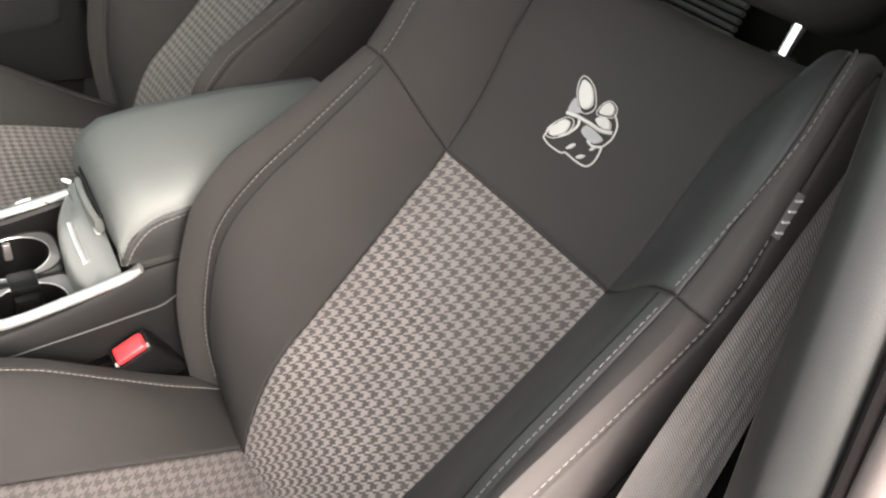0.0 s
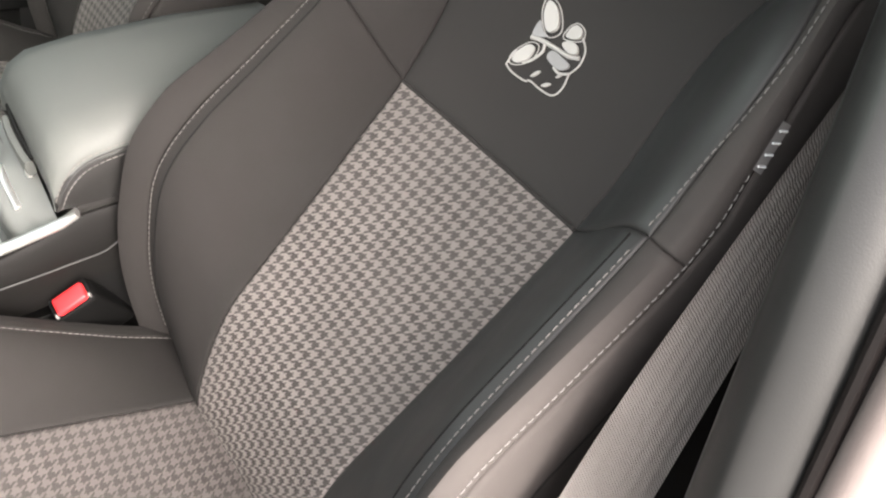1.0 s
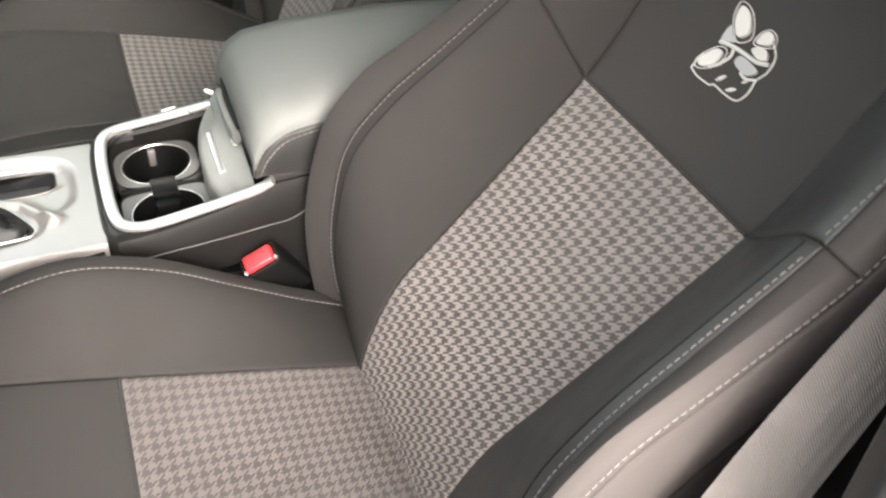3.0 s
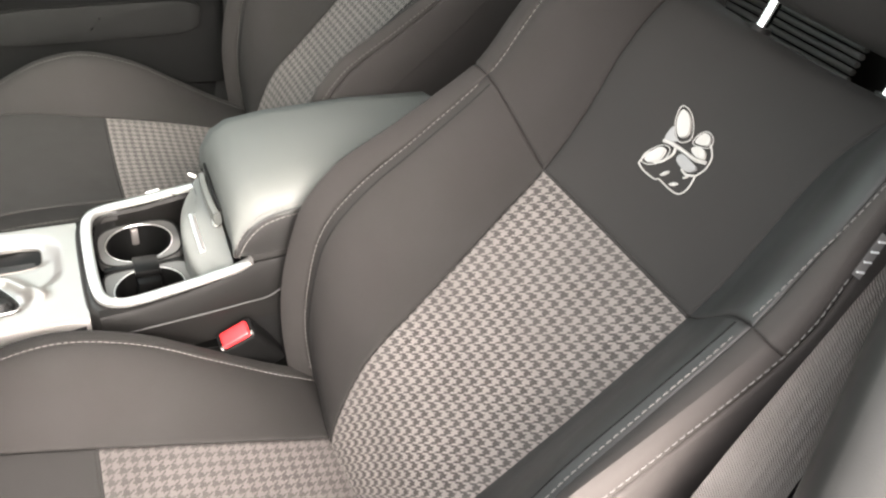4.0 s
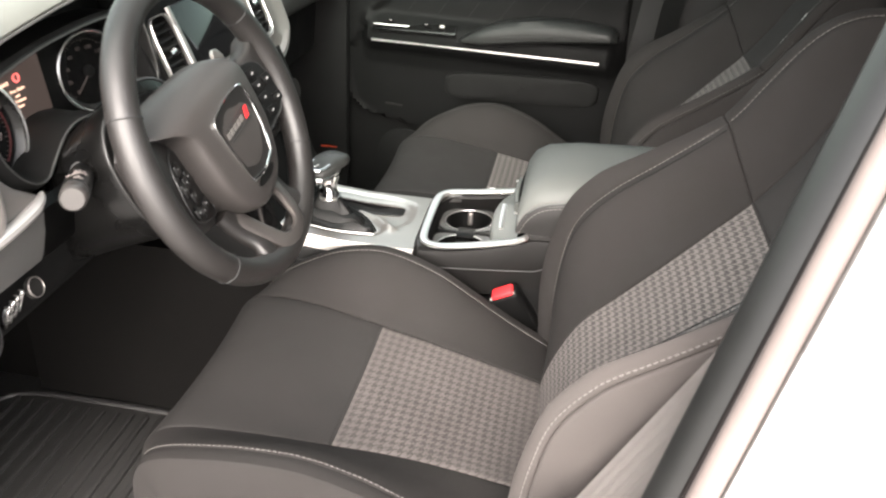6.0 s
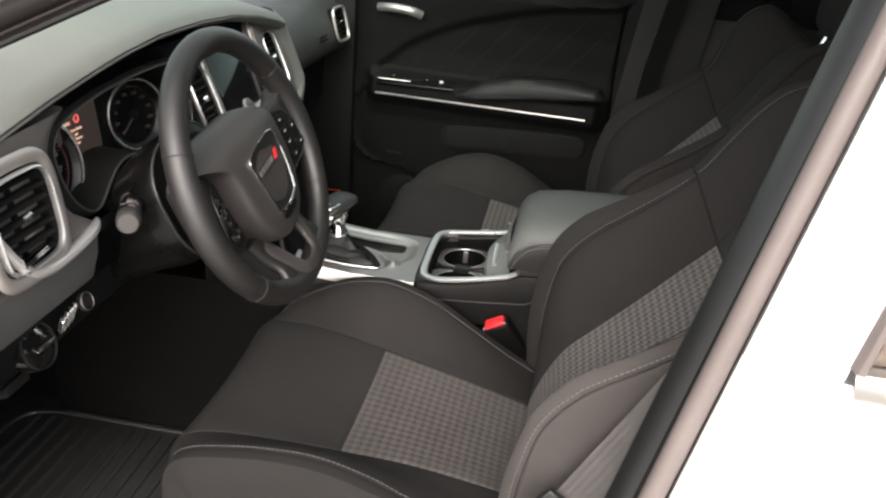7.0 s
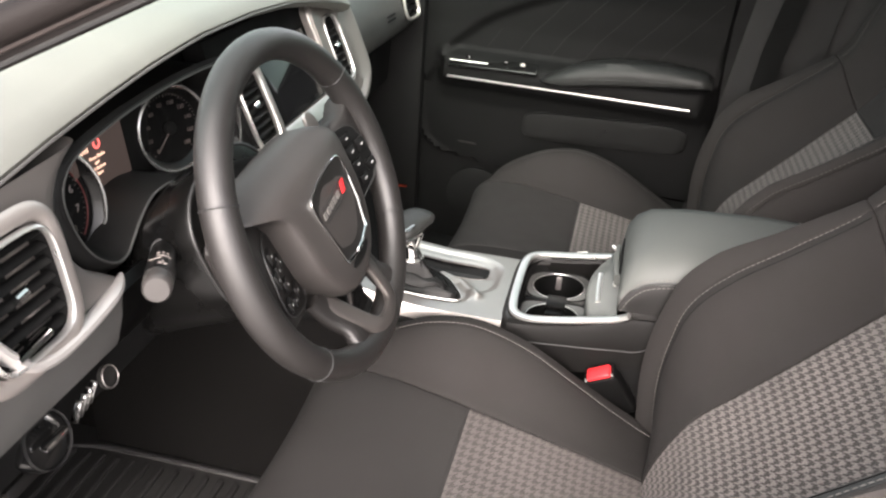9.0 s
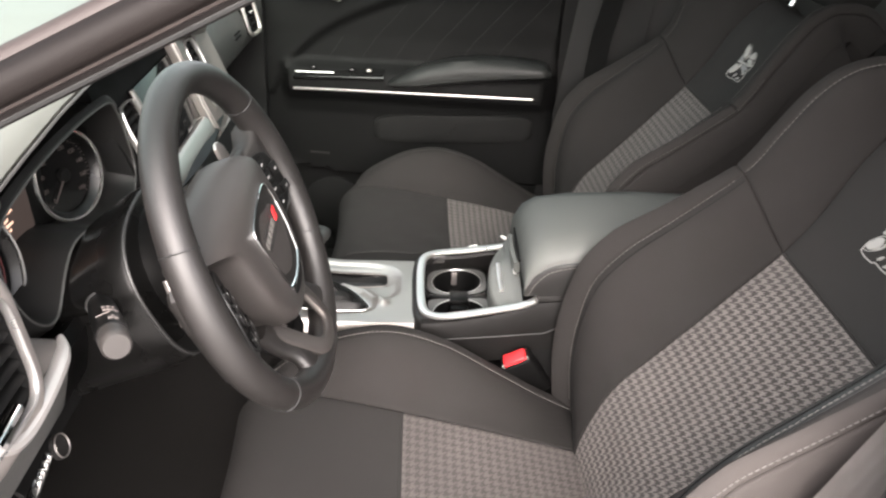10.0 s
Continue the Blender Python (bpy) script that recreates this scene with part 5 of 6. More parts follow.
def vent(c, hw, hh, n, up, slats, shear=0.0, rimmat=SATIN, rimw=0.006):
    """An air vent: a framed opening with slats in front of a dark duct."""
    n, up = Vector(n).normalized(), Vector(up).normalized()
    rt = up.cross(n).normalized()
    at = lambda x, y, d: Vector(c) + rt * (x + shear * y) + up * y + n * d
    loop = [(hw * math.copysign(abs(math.cos(a)) ** 0.45, math.cos(a)), hh * math.copysign(abs(math.sin(a)) ** 0.45, math.sin(a))) for a in [2 * math.pi * i / 36 for i in range(36)]]
    v = part("air_vent", grid([[at(x * 1.02, y * 1.02, 0.001) for x, y in loop], [at(x * 0.95, y * 0.95, -0.03) for x, y in loop], [at(x * 0.02, y * 0.02, -0.031) for x, y in loop]], close_u=True), DARK, dash, "slatted air vent with silver surround")
    part("vent_rim", sweep([at(x * 1.0, y * 1.0, 0.001) for x, y in loop], rimw, 0.004, 8, closed=True, up=n), rimmat, v)
    for i in range(slats):
        y = hh * (-0.82 + 1.64 * i / (slats - 1))
        w = hw * 0.92
        part("slat", sweep([at(-w, y, -0.007), at(w, y, -0.007)], 0.0055, 0.0016, 8, up=up + n * 0.6), DOORP, v)
    part("vent_tab", sweep([at(-0.006, 0.002, 0.001), at(0.006, 0.004, 0.002)], 0.004, 0.003, 8, up=n), CHROME, v)
    part("vane", sweep([at(0, -hh * 0.85, -0.014), at(0, hh * 0.85, -0.014)], 0.0012, 0.005, 6, up=n), DARK, v)
    return v


vent((-0.298, 0.6235, 0.705), 0.050, 0.051, (0.0, -1, 0.16), (0, 0.16, 1), 7, rimw=0.0022, rimmat=TRIMSILVER)
part("vent_collar", sweep([Vector((-0.298 + 0.060 * math.copysign(abs(math.cos(a)) ** 0.45, math.cos(a)), 0.6275 + 0.16 * 0.061 * math.copysign(abs(math.sin(a)) ** 0.45, math.sin(a)), 0.705 + 0.061 * math.copysign(abs(math.sin(a)) ** 0.45, math.sin(a)))) for a in [2 * math.pi * i / 40 for i in range(40)]], 0.0085, 0.006, 10, closed=True, up=(0, -1, 0.16)), VENTBAND, dash, "satin silver vent surround")
part("vent_wheel", sweep([(-0.325, 0.617, 0.664), (-0.285, 0.616, 0.669)], 0.006, 0.004, 8), CHROME, dash, "chrome thumbwheel")


def CS(x, h, d=0.0):
    """A place on the middle stack's sloping face: h from 0 at its foot to 1, d proud of it."""
    return Vector((1.05 * x + 0.039, 0.625 + 0.0651 * h - d * 0.92, 0.618 + 0.1575 * h + d * 0.38))


SN, SU = Vector((0, -0.92, 0.38)), Vector((0, 0.38, 0.92))
part("stack_face", plate([CS(x, h, -0.006) for x, h in ((0.122, -0.05), (0.57, -0.05), (0.585, 0.4), (0.565, 0.95), (0.50, 1.08), (0.122, 1.12))], 0.03, SN, 0.003), DARK, dash)
vent(CS(0.171, 0.50, 0.004), 0.0325, 0.056, SN, SU, 9, rimmat=TRIMSILVER, rimw=0.0013)
outer = [(0.412, 0.98), (0.445, 1.02), (0.50, 1.03), (0.545, 1.00), (0.570, 0.85), (0.576, 0.50), (0.572, 0.20), (0.552, 0.06), (0.515, -0.05), (0.452, -0.12), (0.42, -0.10), (0.410, 0.05), (0.408, 0.4), (0.409, 0.7)]
outer = [(p.x, p.y) for p in spline([(x, h, 0) for x, h in outer], 4, closed=True)]
hole = [(0.478 + 0.0295 * math.copysign(abs(math.cos(a)) ** 0.5, math.cos(a)), 0.518 + 0.33 * math.copysign(abs(math.sin(a)) ** 0.5, math.sin(a))) for a in [math.atan2((h - 0.518) / 0.33 * 0.0295 * 2, x - 0.478) for x, h in outer]]
rows = [[CS(xo + (xi - xo) * f, ho + (hi - ho) * f, d) for (xo, ho), (xi, hi) in zip(outer, hole)] for f, d in ((0.0, -0.012), (0.0, 0.006), (0.05, 0.012), (0.16, 0.012), (0.30, 0.005), (0.75, 0.004), (0.93, 0.008), (1.0, 0.006), (1.0, -0.004))]
part("vent_panel", grid(rows, close_u=True), BEZEL, dash, "satin silver vent panel")
part("panel_edge", sweep([CS(0.480 + (x - 0.480) * 1.01, 0.45 + (h - 0.45) * 1.01, 0.007) for x, h in outer], 0.0022, n=8, closed=True, up=SN), SATIN, dash, "satin silver edge")
vent(CS(0.478, 0.518, 0.004), 0.0300, 0.0535, SN, SU, 9, rimmat=TRIMSILVER, rimw=0.0012)
part("stack_trim", sweep([CS(0.209, 0.86, 0.004), CS(0.211, 0.5, 0.005), CS(0.212, 0.10, 0.005)], 0.0055, 0.0035, 10, up=SN), SATIN, dash, "bright silver strip")
part("touch_screen", plate([CS(x, h, 0.002) for x, h in ((0.216, 0.86), (0.386, 0.86), (0.386, 0.24), (0.216, 0.24))], 0.008, SN, 0.002), SCREENM, dash, "dark touch screen")
rows = [[CS(x, h, d) for x in np.linspace(0.12, 0.40, 9)] for h, d in ((0.23, -0.004), (0.22, 0.004), (0.19, 0.008), (0.05, 0.010), (-0.08, 0.012), (-0.16, 0.010), (-0.18, -0.01))]
part("stack_shelf", grid(rows), SATIN, dash, "satin silver panel under the screen")
for x in (0.255, 0.30, 0.345):
    part("shelf_button", box(CS(x, 0.0, 0.013), (0.030, 0.008, 0.012), 0.002, 2, Matrix.Rotation(radians(-22), 4, "X")), GUNMETAL, dash)
rows = [[Vector((x, y, z)) for x in np.linspace(0.215, 0.505, 9)] for y, z in ((0.600, 0.645), (0.585, 0.61), (0.565, 0.555), (0.555, 0.50), (0.54, 0.455), (0.52, 0.425), (0.49, 0.40))]
sl = part("stack_lower_panel", grid(rows), DARK, dash, "matt black control panel")
for i in range(3):
    part("knob", sweep([Vector((0.28 + 0.08 * i, 0.572, 0.585)), Vector((0.28 + 0.08 * i, 0.548, 0.592))], 0.017, n=24), PLASTIC, sl)
part("control_strip", box((0.36, 0.560, 0.545), (0.22, 0.012, 0.022), 0.004), GLOSS, sl)
vent((1.02, 0.660, 0.690), 0.028, 0.040, (-0.25, -1, 0.25), (0, 0.25, 1), 6, rimw=0.004)
# switches under the ledge
sw = part("lamp_switch", disc((-0.266, 0.656, 0.525), (0, -0.93, 0.36), 0.030, 0.016, 32, 0.004), GLOSS, dash, "round headlamp switch")
part("switch_rim", annulus((-0.266, 0.654, 0.526), (0, -0.93, 0.36), 0.0280, 0.0290, 0.002), GREYBTN, sw)
part("switch_bar", box((-0.266, 0.647, 0.529), (0.034, 0.010, 0.007), 0.003), CHROME, sw)
for i in range(4):
    part("dimmer_bar", box((-0.2315 + i * 0.0085, 0.646, 0.534 + i * 0.002), (0.0046, 0.008, 0.030), 0.002, 2, Matrix.Rotation(radians(20), 4, "X")), CHROME, dash, "slim chrome dimmer wheel")
kb = part("start_button", disc((-0.187, 0.638, 0.547), (0, -0.93, 0.36), 0.0125, 0.004, 28, 0.001), PLASTIC, dash, "round chrome-rimmed button")
part("button_rim", annulus((-0.187, 0.6365, 0.548), (0, -0.93, 0.36), 0.0108, 0.0120, 0.001), GUNMETAL, kb)
part("bonnet_release", box((-0.275, 0.70, 0.465), (0.045, 0.04, 0.014), 0.004, 2, Matrix.Rotation(radians(-25), 4, "X")), PLASTIC, dash)

# ---- centre console ----
con = thing("center_console", (0.355, 0.15, 0.0), "black centre console with silver shift panel and two cup holders", "console")
rows = []
for y, zt in ((-0.20, 0.445), (0.0, 0.445), (0.128, 0.438), (0.13, 0.335), (0.305, 0.335), (0.307, 0.402), (0.40, 0.392), (0.50, 0.400), (0.60, 0.44), (0.68, 0.47)):
    rows.append([Vector(p) for p in ((0.258, y, 0.02), (0.246, y, 0.20), (0.248, y, zt - 0.07), (0.252, y, zt - 0.012), (0.258, y, zt - 0.002), (0.268, y, zt), (0.442, y, zt), (0.452, y, zt - 0.002), (0.458, y, zt - 0.012), (0.462, y, zt - 0.07), (0.462, y, 0.20), (0.455, y, 0.02))])
body = part("console_body", grid(rows, close_u=True, cap=True), BUCKLEM, con)
part("side_seam", sweep(spline([(0.2475, 0.06, 0.432), (0.2472, 0.089, 0.414), (0.2472, 0.108, 0.4045), (0.2472, 0.13, 0.402), (0.2472, 0.174, 0.397), (0.2474, 0.25, 0.390), (0.2475, 0.33, 0.382), (0.2475, 0.5, 0.370)], 5), 0.0010, 0.0010, 6), RUBBER, body)
part("console_cheek", grid([[Vector((0.2485, y, z0)), Vector((0.2480, y, (z0 + z1) / 2)), Vector((0.2495, y, z1 - 0.010)), Vector((0.253, y, z1 - 0.003)), Vector((0.262, y, z1)), Vector((0.268, y, z1 - 0.004)), Vector((0.269, y, 0.34))] for y, z0, z1 in ((-0.12, 0.37, 0.460), (0.06, 0.365, 0.460), (0.118, 0.36, 0.456), (0.135, 0.36, 0.448), (0.165, 0.355, 0.438), (0.20, 0.35, 0.4285), (0.245, 0.34, 0.4195), (0.272, 0.335, 0.4165), (0.292, 0.33, 0.4155))]), CONSIDE, con)
part("console_cheek", grid([[Vector((0.463, y, z0)), Vector((0.462, y, (z0 + z1) / 2)), Vector((0.457, y, z1 - 0.005)), Vector((0.448, y, z1)), Vector((0.441, y, z1 - 0.003)), Vector((0.4385, y, z1 - 0.008)), Vector((0.452, y, 0.405)), Vector((0.452, y, 0.34))] for y, z0, z1 in ((0.127, 0.36, 0.450), (0.17, 0.355, 0.443), (0.22, 0.35, 0.434), (0.27, 0.34, 0.429), (0.292, 0.33, 0.4275))]), CONSIDE, con)
# dark rounded end of the tray, standing over the shift panel
rows = []
for x, y, z in [tuple(p) for p in spline([(0.2500, 0.255, 0.4145), (0.2520, 0.278, 0.4125), (0.262, 0.297, 0.4125), (0.285, 0.305, 0.4140), (0.36, 0.3065, 0.4165), (0.42, 0.305, 0.4215), (0.444, 0.297, 0.4250), (0.455, 0.278, 0.4265), (0.457, 0.255, 0.4285)], 4)]:
    inw = Vector((0.356 - x, 0.235 - y, 0)).normalized()
    p = Vector((x, y, z))
    rows.append([p - inw * 0.0015 + Vector((0, 0, -0.034)), p + Vector((0, 0, -0.016)), p + inw * 0.001 + Vector((0, 0, -0.006)), p + inw * 0.004 + Vector((0, 0, -0.0005)), p + inw * 0.009 + Vector((0, 0, 0.0018)), p + inw * 0.016 + Vector((0, 0, 0.001)), p + inw * 0.0175 + Vector((0, 0, -0.003)), p + inw * 0.0180 + Vector((0, 0, -0.012))])
part("tray_end", grid(rows), TRAYEND, con, "dark satin tray end")
part("cup_trim", sweep(spline([(0.2485, 0.124, 0.4615), (0.2500, 0.130, 0.4570), (0.2525, 0.140, 0.4505), (0.2565, 0.165, 0.4415), (0.2595, 0.20, 0.4320), (0.2610, 0.245, 0.4230), (0.2640, 0.268, 0.4200), (0.2745, 0.2845, 0.4195), (0.300, 0.2910, 0.4205), (0.36, 0.2925, 0.4230), (0.410, 0.2905, 0.4285), (0.4315, 0.2840, 0.4315), (0.4415, 0.266, 0.4335), (0.4430, 0.22, 0.4390), (0.4415, 0.17, 0.4475), (0.438, 0.150, 0.4535)], 6), 0.0066, 0.0040, 12, power=3.0), TRIMSILVER, con, "bright silver cup holder surround")
# tray floor with two wells, a groove and a bridge
part("tray_wall", grid([[Vector(p) + Vector((0, 0, dz)) + Vector((0.012 if p[0] > 0.41 and dz < -0.005 else 0.0, 0, 0)) for p in spline([(0.270, 0.150, 0.43), (0.2705, 0.25, 0.415), (0.280, 0.277, 0.4125), (0.305, 0.2835, 0.414), (0.36, 0.2845, 0.416), (0.408, 0.2825, 0.421), (0.428, 0.274, 0.424), (0.440, 0.255, 0.427), (0.441, 0.20, 0.433), (0.439, 0.150, 0.445)], 4)] for dz in (0.0, -0.012, -0.05)]), DARK, con, "black tray wall")
for cx, pw, hx in ((0.3075, 7, 0.0445), (0.4045, 3.4, 0.0445)):
    c = Vector((cx, 0.232, 0.400))
    X, Y = Vector((1, 0, 0)), Vector((0, 1, -0.06))
    sq = ring(c, X, Y, hx, 0.050, 48, pw)
    low = ring(c - Vector((0, 0, 0.012)), X, Y, hx + 0.001, 0.051, 48, pw)
    rr = [ring(c - Vector((0, 0, dz)), X, Y, r, r, 48) for dz, r in ((-0.0008, 0.0408), (0.0002, 0.0398), (0.004, 0.0388), (0.05, 0.036), (0.058, 0.03), (0.058, 0.001))]
    cu = part("cup_holder", grid(rr[1:], close_u=True), CUPM, con, "round black cup well")
    part("cup_plate", grid([low, sq, rr[0], rr[1]], close_u=True), CUPPLATE, cu, "grey satin plate")
    part("cup_ring", sweep(ring(c + Vector((0, 0, 0.0005)), X, Y, 0.0403, 0.0403, 48), 0.0006, n=6, closed=True), TRIMSILVER, cu, "thin silver ring")
    part("cup_grip", box(c + Vector((0.0355 if cx > 0.35 else -0.0355, 0.002, -0.014)), (0.006, 0.009, 0.024), 0.002), GUNMETAL if cx > 0.35 else RUBBER, cu, "grey spring grip" if cx > 0.35 else "")
    part("well_floor", disc(c - Vector((0, 0, 0.052)), (0, 0, 1), 0.033, 0.004), DARK, cu)
    part("plate_lip", sweep([p + Vector((0, 0, 0.0006)) for p in sq], 0.0012, n=6, closed=True), DARK, cu)
part("cup_groove", box((0.3560, 0.232, 0.3985), (0.0075, 0.094, 0.006), 0.001), CUPM, con, "black divider groove")
part("cup_bridge", join(box((0.3560, 0.230, 0.3975), (0.034, 0.031, 0.011), 0.003), box((0.3330, 0.230, 0.375), (0.016, 0.029, 0.042), 0.004)), CUPM, con)
part("bridge_pad", box((0.3240, 0.230, 0.358), (0.010, 0.020, 0.012), 0.003), GREYBTN, con)
# grey bin lid with a bowed front edge
cols = []
for x in np.linspace(0.264, 0.437, 15):
    yf = 0.1865 - 2.6 * (x - 0.335) ** 2
    z = 0.4525 - 0.25 * max(0.0, 0.36 - x) + 0.010 * max(0.0, x - 0.36)
    cols.append([Vector((x, yf - 0.001, 0.395)), Vector((x, yf + 0.0005, z - 0.016)), Vector((x, yf, z - 0.006)), Vector((x, yf - 0.002, z - 0.002)), Vector((x, yf - 0.006, z)), Vector((x, yf - 0.016, z + 0.003)), Vector((x, 0.158 + (yf - 0.17) * 0.3, z + 0.007)), Vector((x, 0.150, z + 0.011)), Vector((x, 0.140, z + 0.014))])
tam = part("bin_lid", grid(cols), BINM, con, "soft grey bin lid with a bowed edge")
part("bin_handle", sweep([(0.3050, 0.1685, 0.4425), (0.335, 0.1700, 0.4500), (0.3655, 0.1700, 0.4565)], 0.0038, 0.0026, 10, power=3), TRIMSILVER, tam, "silver pull")
part("lid_crease", sweep([(x, 0.1570, 0.4600 - 0.25 * max(0.0, 0.36 - x) + 0.010 * max(0.0, x - 0.36)) for x in np.linspace(0.268, 0.435, 12)], 0.0007, n=6), RUBBER, tam)


# shift panel: one pressed sheet with a bowl round the gaiter and a slot beside it
def dist_seg(x, y, a, b):
    """How far a place in the plane is from the line between a and b."""
    ax, ay, bx, by = *a, *b
    k = max(0.0, min(1.0, ((x - ax) * (bx - ax) + (y - ay) * (by - ay)) / ((bx - ax) ** 2 + (by - ay) ** 2)))
    return math.hypot(x - ax - k * (bx - ax), y - ay - k * (by - ay))


def pit(x, y, cx, cy, hx, hy, soft, power=4.0):
    """1 inside a rounded rectangle, falling to 0 over the given width."""
    r = ((abs(x - cx) / hx) ** power + (abs(y - cy) / hy) ** power) ** (1 / power)
    k = max(0.0, min(1.0, (1 - r) * min(hx, hy) / soft + 0.5))
    return k * k * (3 - 2 * k)


def shift_z(x, y):
    z = float(np.interp(y, (0.30, 0.42, 0.48, 0.54, 0.60), (0.4050, 0.4050, 0.410, 0.428, 0.455)))
    z += 0.003
    z -= max(0.0065 * pit(x, y, 0.386, 0.440, 0.061, 0.112, 0.010, 3.5), 0.0055 * pit(x, y, 0.335, 0.447, 0.047, 0.084, 0.008))
    z -= 0.0035 * pit(x, y, 0.4065, 0.425, 0.0275, 0.084, 0.0060)
    ridge = min(dist_seg(x, y, (0.374, 0.416), (0.358, 0.382)), dist_seg(x, y, (0.358, 0.382), (0.318, 0.350)))
    z += 0.0075 * math.exp(-(ridge / 0.0080) ** 2)
    z -= 0.018 * max(0.0, (0.262 - x) / 0.006) ** 1.5 + 0.020 * max(0.0, (x - 0.458) / 0.008) ** 1.5
    return z


rows = [[Vector((x, y, shift_z(x, y))) for x in np.linspace(0.2555, 0.4665, 106)] for y in np.linspace(0.302, 0.585, 142)]
sheet = grid(rows)
bmesh.ops.delete(sheet, geom=[v for v in sheet.verts if abs((v.co.x - 0.4065) / 0.0222) ** 5 + abs((v.co.y - 0.425) / 0.0780) ** 5 < 1], context="VERTS")
sp_ = part("shift_panel", sheet, SATIN, con, "satin silver shift panel")
slot = lambda k, dz: [Vector((p.x, p.y, shift_z(0.4065, min(p.y, 0.50)) + dz)) for p in ring((0.4065, 0.425, 0), (1, 0, 0), (0, 1, 0), 0.0238 - k, 0.0796 - k, 48, 5)]
sl_ = part("shift_slot", grid([slot(0.0006, 0.0004), slot(0.0012, -0.004), slot(0.0014, -0.030)], close_u=True), CUPM, sp_, "black slot")
part("slot_rim", grid([slot(-0.0008, -0.001), slot(-0.0002, 0.0014), slot(0.0008, 0.0010), slot(0.0012, -0.002)], close_u=True), GUNMETAL, sl_, "thin grey rim")
part("slot_floor", plate(slot(0.0010, -0.026), 0.003, (0, 0, 1), 0), DARK, sl_)
part("slot_slider", box((0.3925, 0.420, 0.3930), (0.0165, 0.146, 0.008), 0.002), RUBBER, sl_, "dark grey slider")
base = [(p.x, p.y) for p in spline([(0.298, 0.383, 0), (0.303, 0.3735, 0), (0.312, 0.3725, 0), (0.335, 0.385, 0), (0.359, 0.403, 0), (0.370, 0.425, 0), (0.371, 0.48, 0), (0.355, 0.510, 0), (0.312, 0.512, 0), (0.297, 0.492, 0), (0.2955, 0.43, 0)], 4, closed=True)]
mid = Vector((0.333, 0.445, 0))
foot = lambda k, z, dx=0.0, dy=0.0: [Vector((mid.x + dx + (x - mid.x) * k, mid.y + dy + (y - mid.y) * k, z + 0.10 * max(0.0, y - 0.44))) for x, y in base]
part("gaiter_frame", grid([foot(1.0, 0.3985), foot(1.0, 0.4065), foot(0.985, 0.4075), foot(0.93, 0.4060), foot(0.92, 0.395)], close_u=True), PLASTIC, sp_, "black gaiter frame")
part("gaiter_rim", sweep(foot(1.005, 0.4062), 0.0013, n=8, closed=True), TRIMSILVER, sp_, "thin silver edge")
folds = []
for i, (k, z, dx, dy) in enumerate(((0.93, 0.403, 0, 0), (0.90, 0.412, 0, 0.001), (0.78, 0.4165, 0.0, 0.004), (0.74, 0.4145, 0.001, 0.005), (0.66, 0.4235, 0.001, 0.007), (0.52, 0.428, 0.002, 0.009), (0.50, 0.4255, 0.002, 0.010), (0.40, 0.436, 0.002, 0.012), (0.33, 0.441, 0.002, 0.013), (0.29, 0.448, 0.003, 0.014), (0.25, 0.452, 0.003, 0.014))):
    loop = foot(k, z, dx, dy)
    n = len(loop)
    folds.append([p + Vector((math.cos(2 * math.pi * j / n), math.sin(2 * math.pi * j / n), 0.9)) * (0.0022 * k * math.sin(5 * 2 * math.pi * j / n + i * 1.1) + 0.0014 * math.sin(9 * 2 * math.pi * j / n - i)) for j, p in enumerate(loop)])
bt = part("gear_gaiter", grid(folds, close_u=True), GAITER, con, "black leatherette gaiter in folds")
gs = part("gear_shaft", sweep([(0.336, 0.459, 0.444), (0.337, 0.460, 0.450), (0.338, 0.461, 0.458), (0.339, 0.4615, 0.466), (0.340, 0.462, 0.474), (0.341, 0.463, 0.482)], 0.0155, n=24, taper=[1.0, 1.05, 0.82, 0.78, 0.95, 1.2]), CHROME, con, "chrome shift lever")
part("knob_ring", sweep(ring((0.337, 0.460, 0.4475), (1, 0, 0), (0, 1, 0), 0.0165, 0.0165, 28), 0.0028, n=8, closed=True), TRIMSILVER, gs, "silver collar")
part("gear_knob", sweep(spline([(0.306, 0.478, 0.492), (0.318, 0.474, 0.498), (0.340, 0.466, 0.5035), (0.362, 0.458, 0.5045), (0.382, 0.450, 0.501)], 4), 0.0245, 0.0115, 20, power=2.8, taper=[0.55, 0.68, 0.78, 0.86, 0.92, 0.96, 1, 1, 1, 1, 1, 0.99, 0.97, 0.92, 0.84, 0.72, 0.45]), KNOBSKIN, gs, "dark grey leather knob top")
part("knob_cap", sweep(spline([(0.303, 0.480, 0.484), (0.318, 0.474, 0.4885), (0.340, 0.466, 0.4920), (0.362, 0.459, 0.4935)], 4), 0.0215, 0.0090, 18, power=2.8, taper=[0.5, 0.7, 0.85, 0.95, 1, 1, 1, 1, 1, 0.97, 0.9, 0.8, 0.5]), CHROME, gs, "chrome underside")
KA, KB = Vector((0.932, -0.345, 0.11)).normalized(), Vector((0.345, 0.938, 0.02)).normalized()
KN = KA.cross(KB)
kf = part("knob_face", plate(ring((0.3205, 0.4725, 0.5078), KA, KB, 0.0175, 0.0140, 28, 2.6), 0.003, KN, 0), GLOSS, gs, "gloss black shift diagram")
part("knob_frame", sweep(ring((0.3205, 0.4725, 0.5076), KA, KB, 0.0195, 0.0160, 32, 2.6), 0.0034, 0.0030, 10, closed=True, up=KN), CHROME, gs, "chrome frame round the diagram")
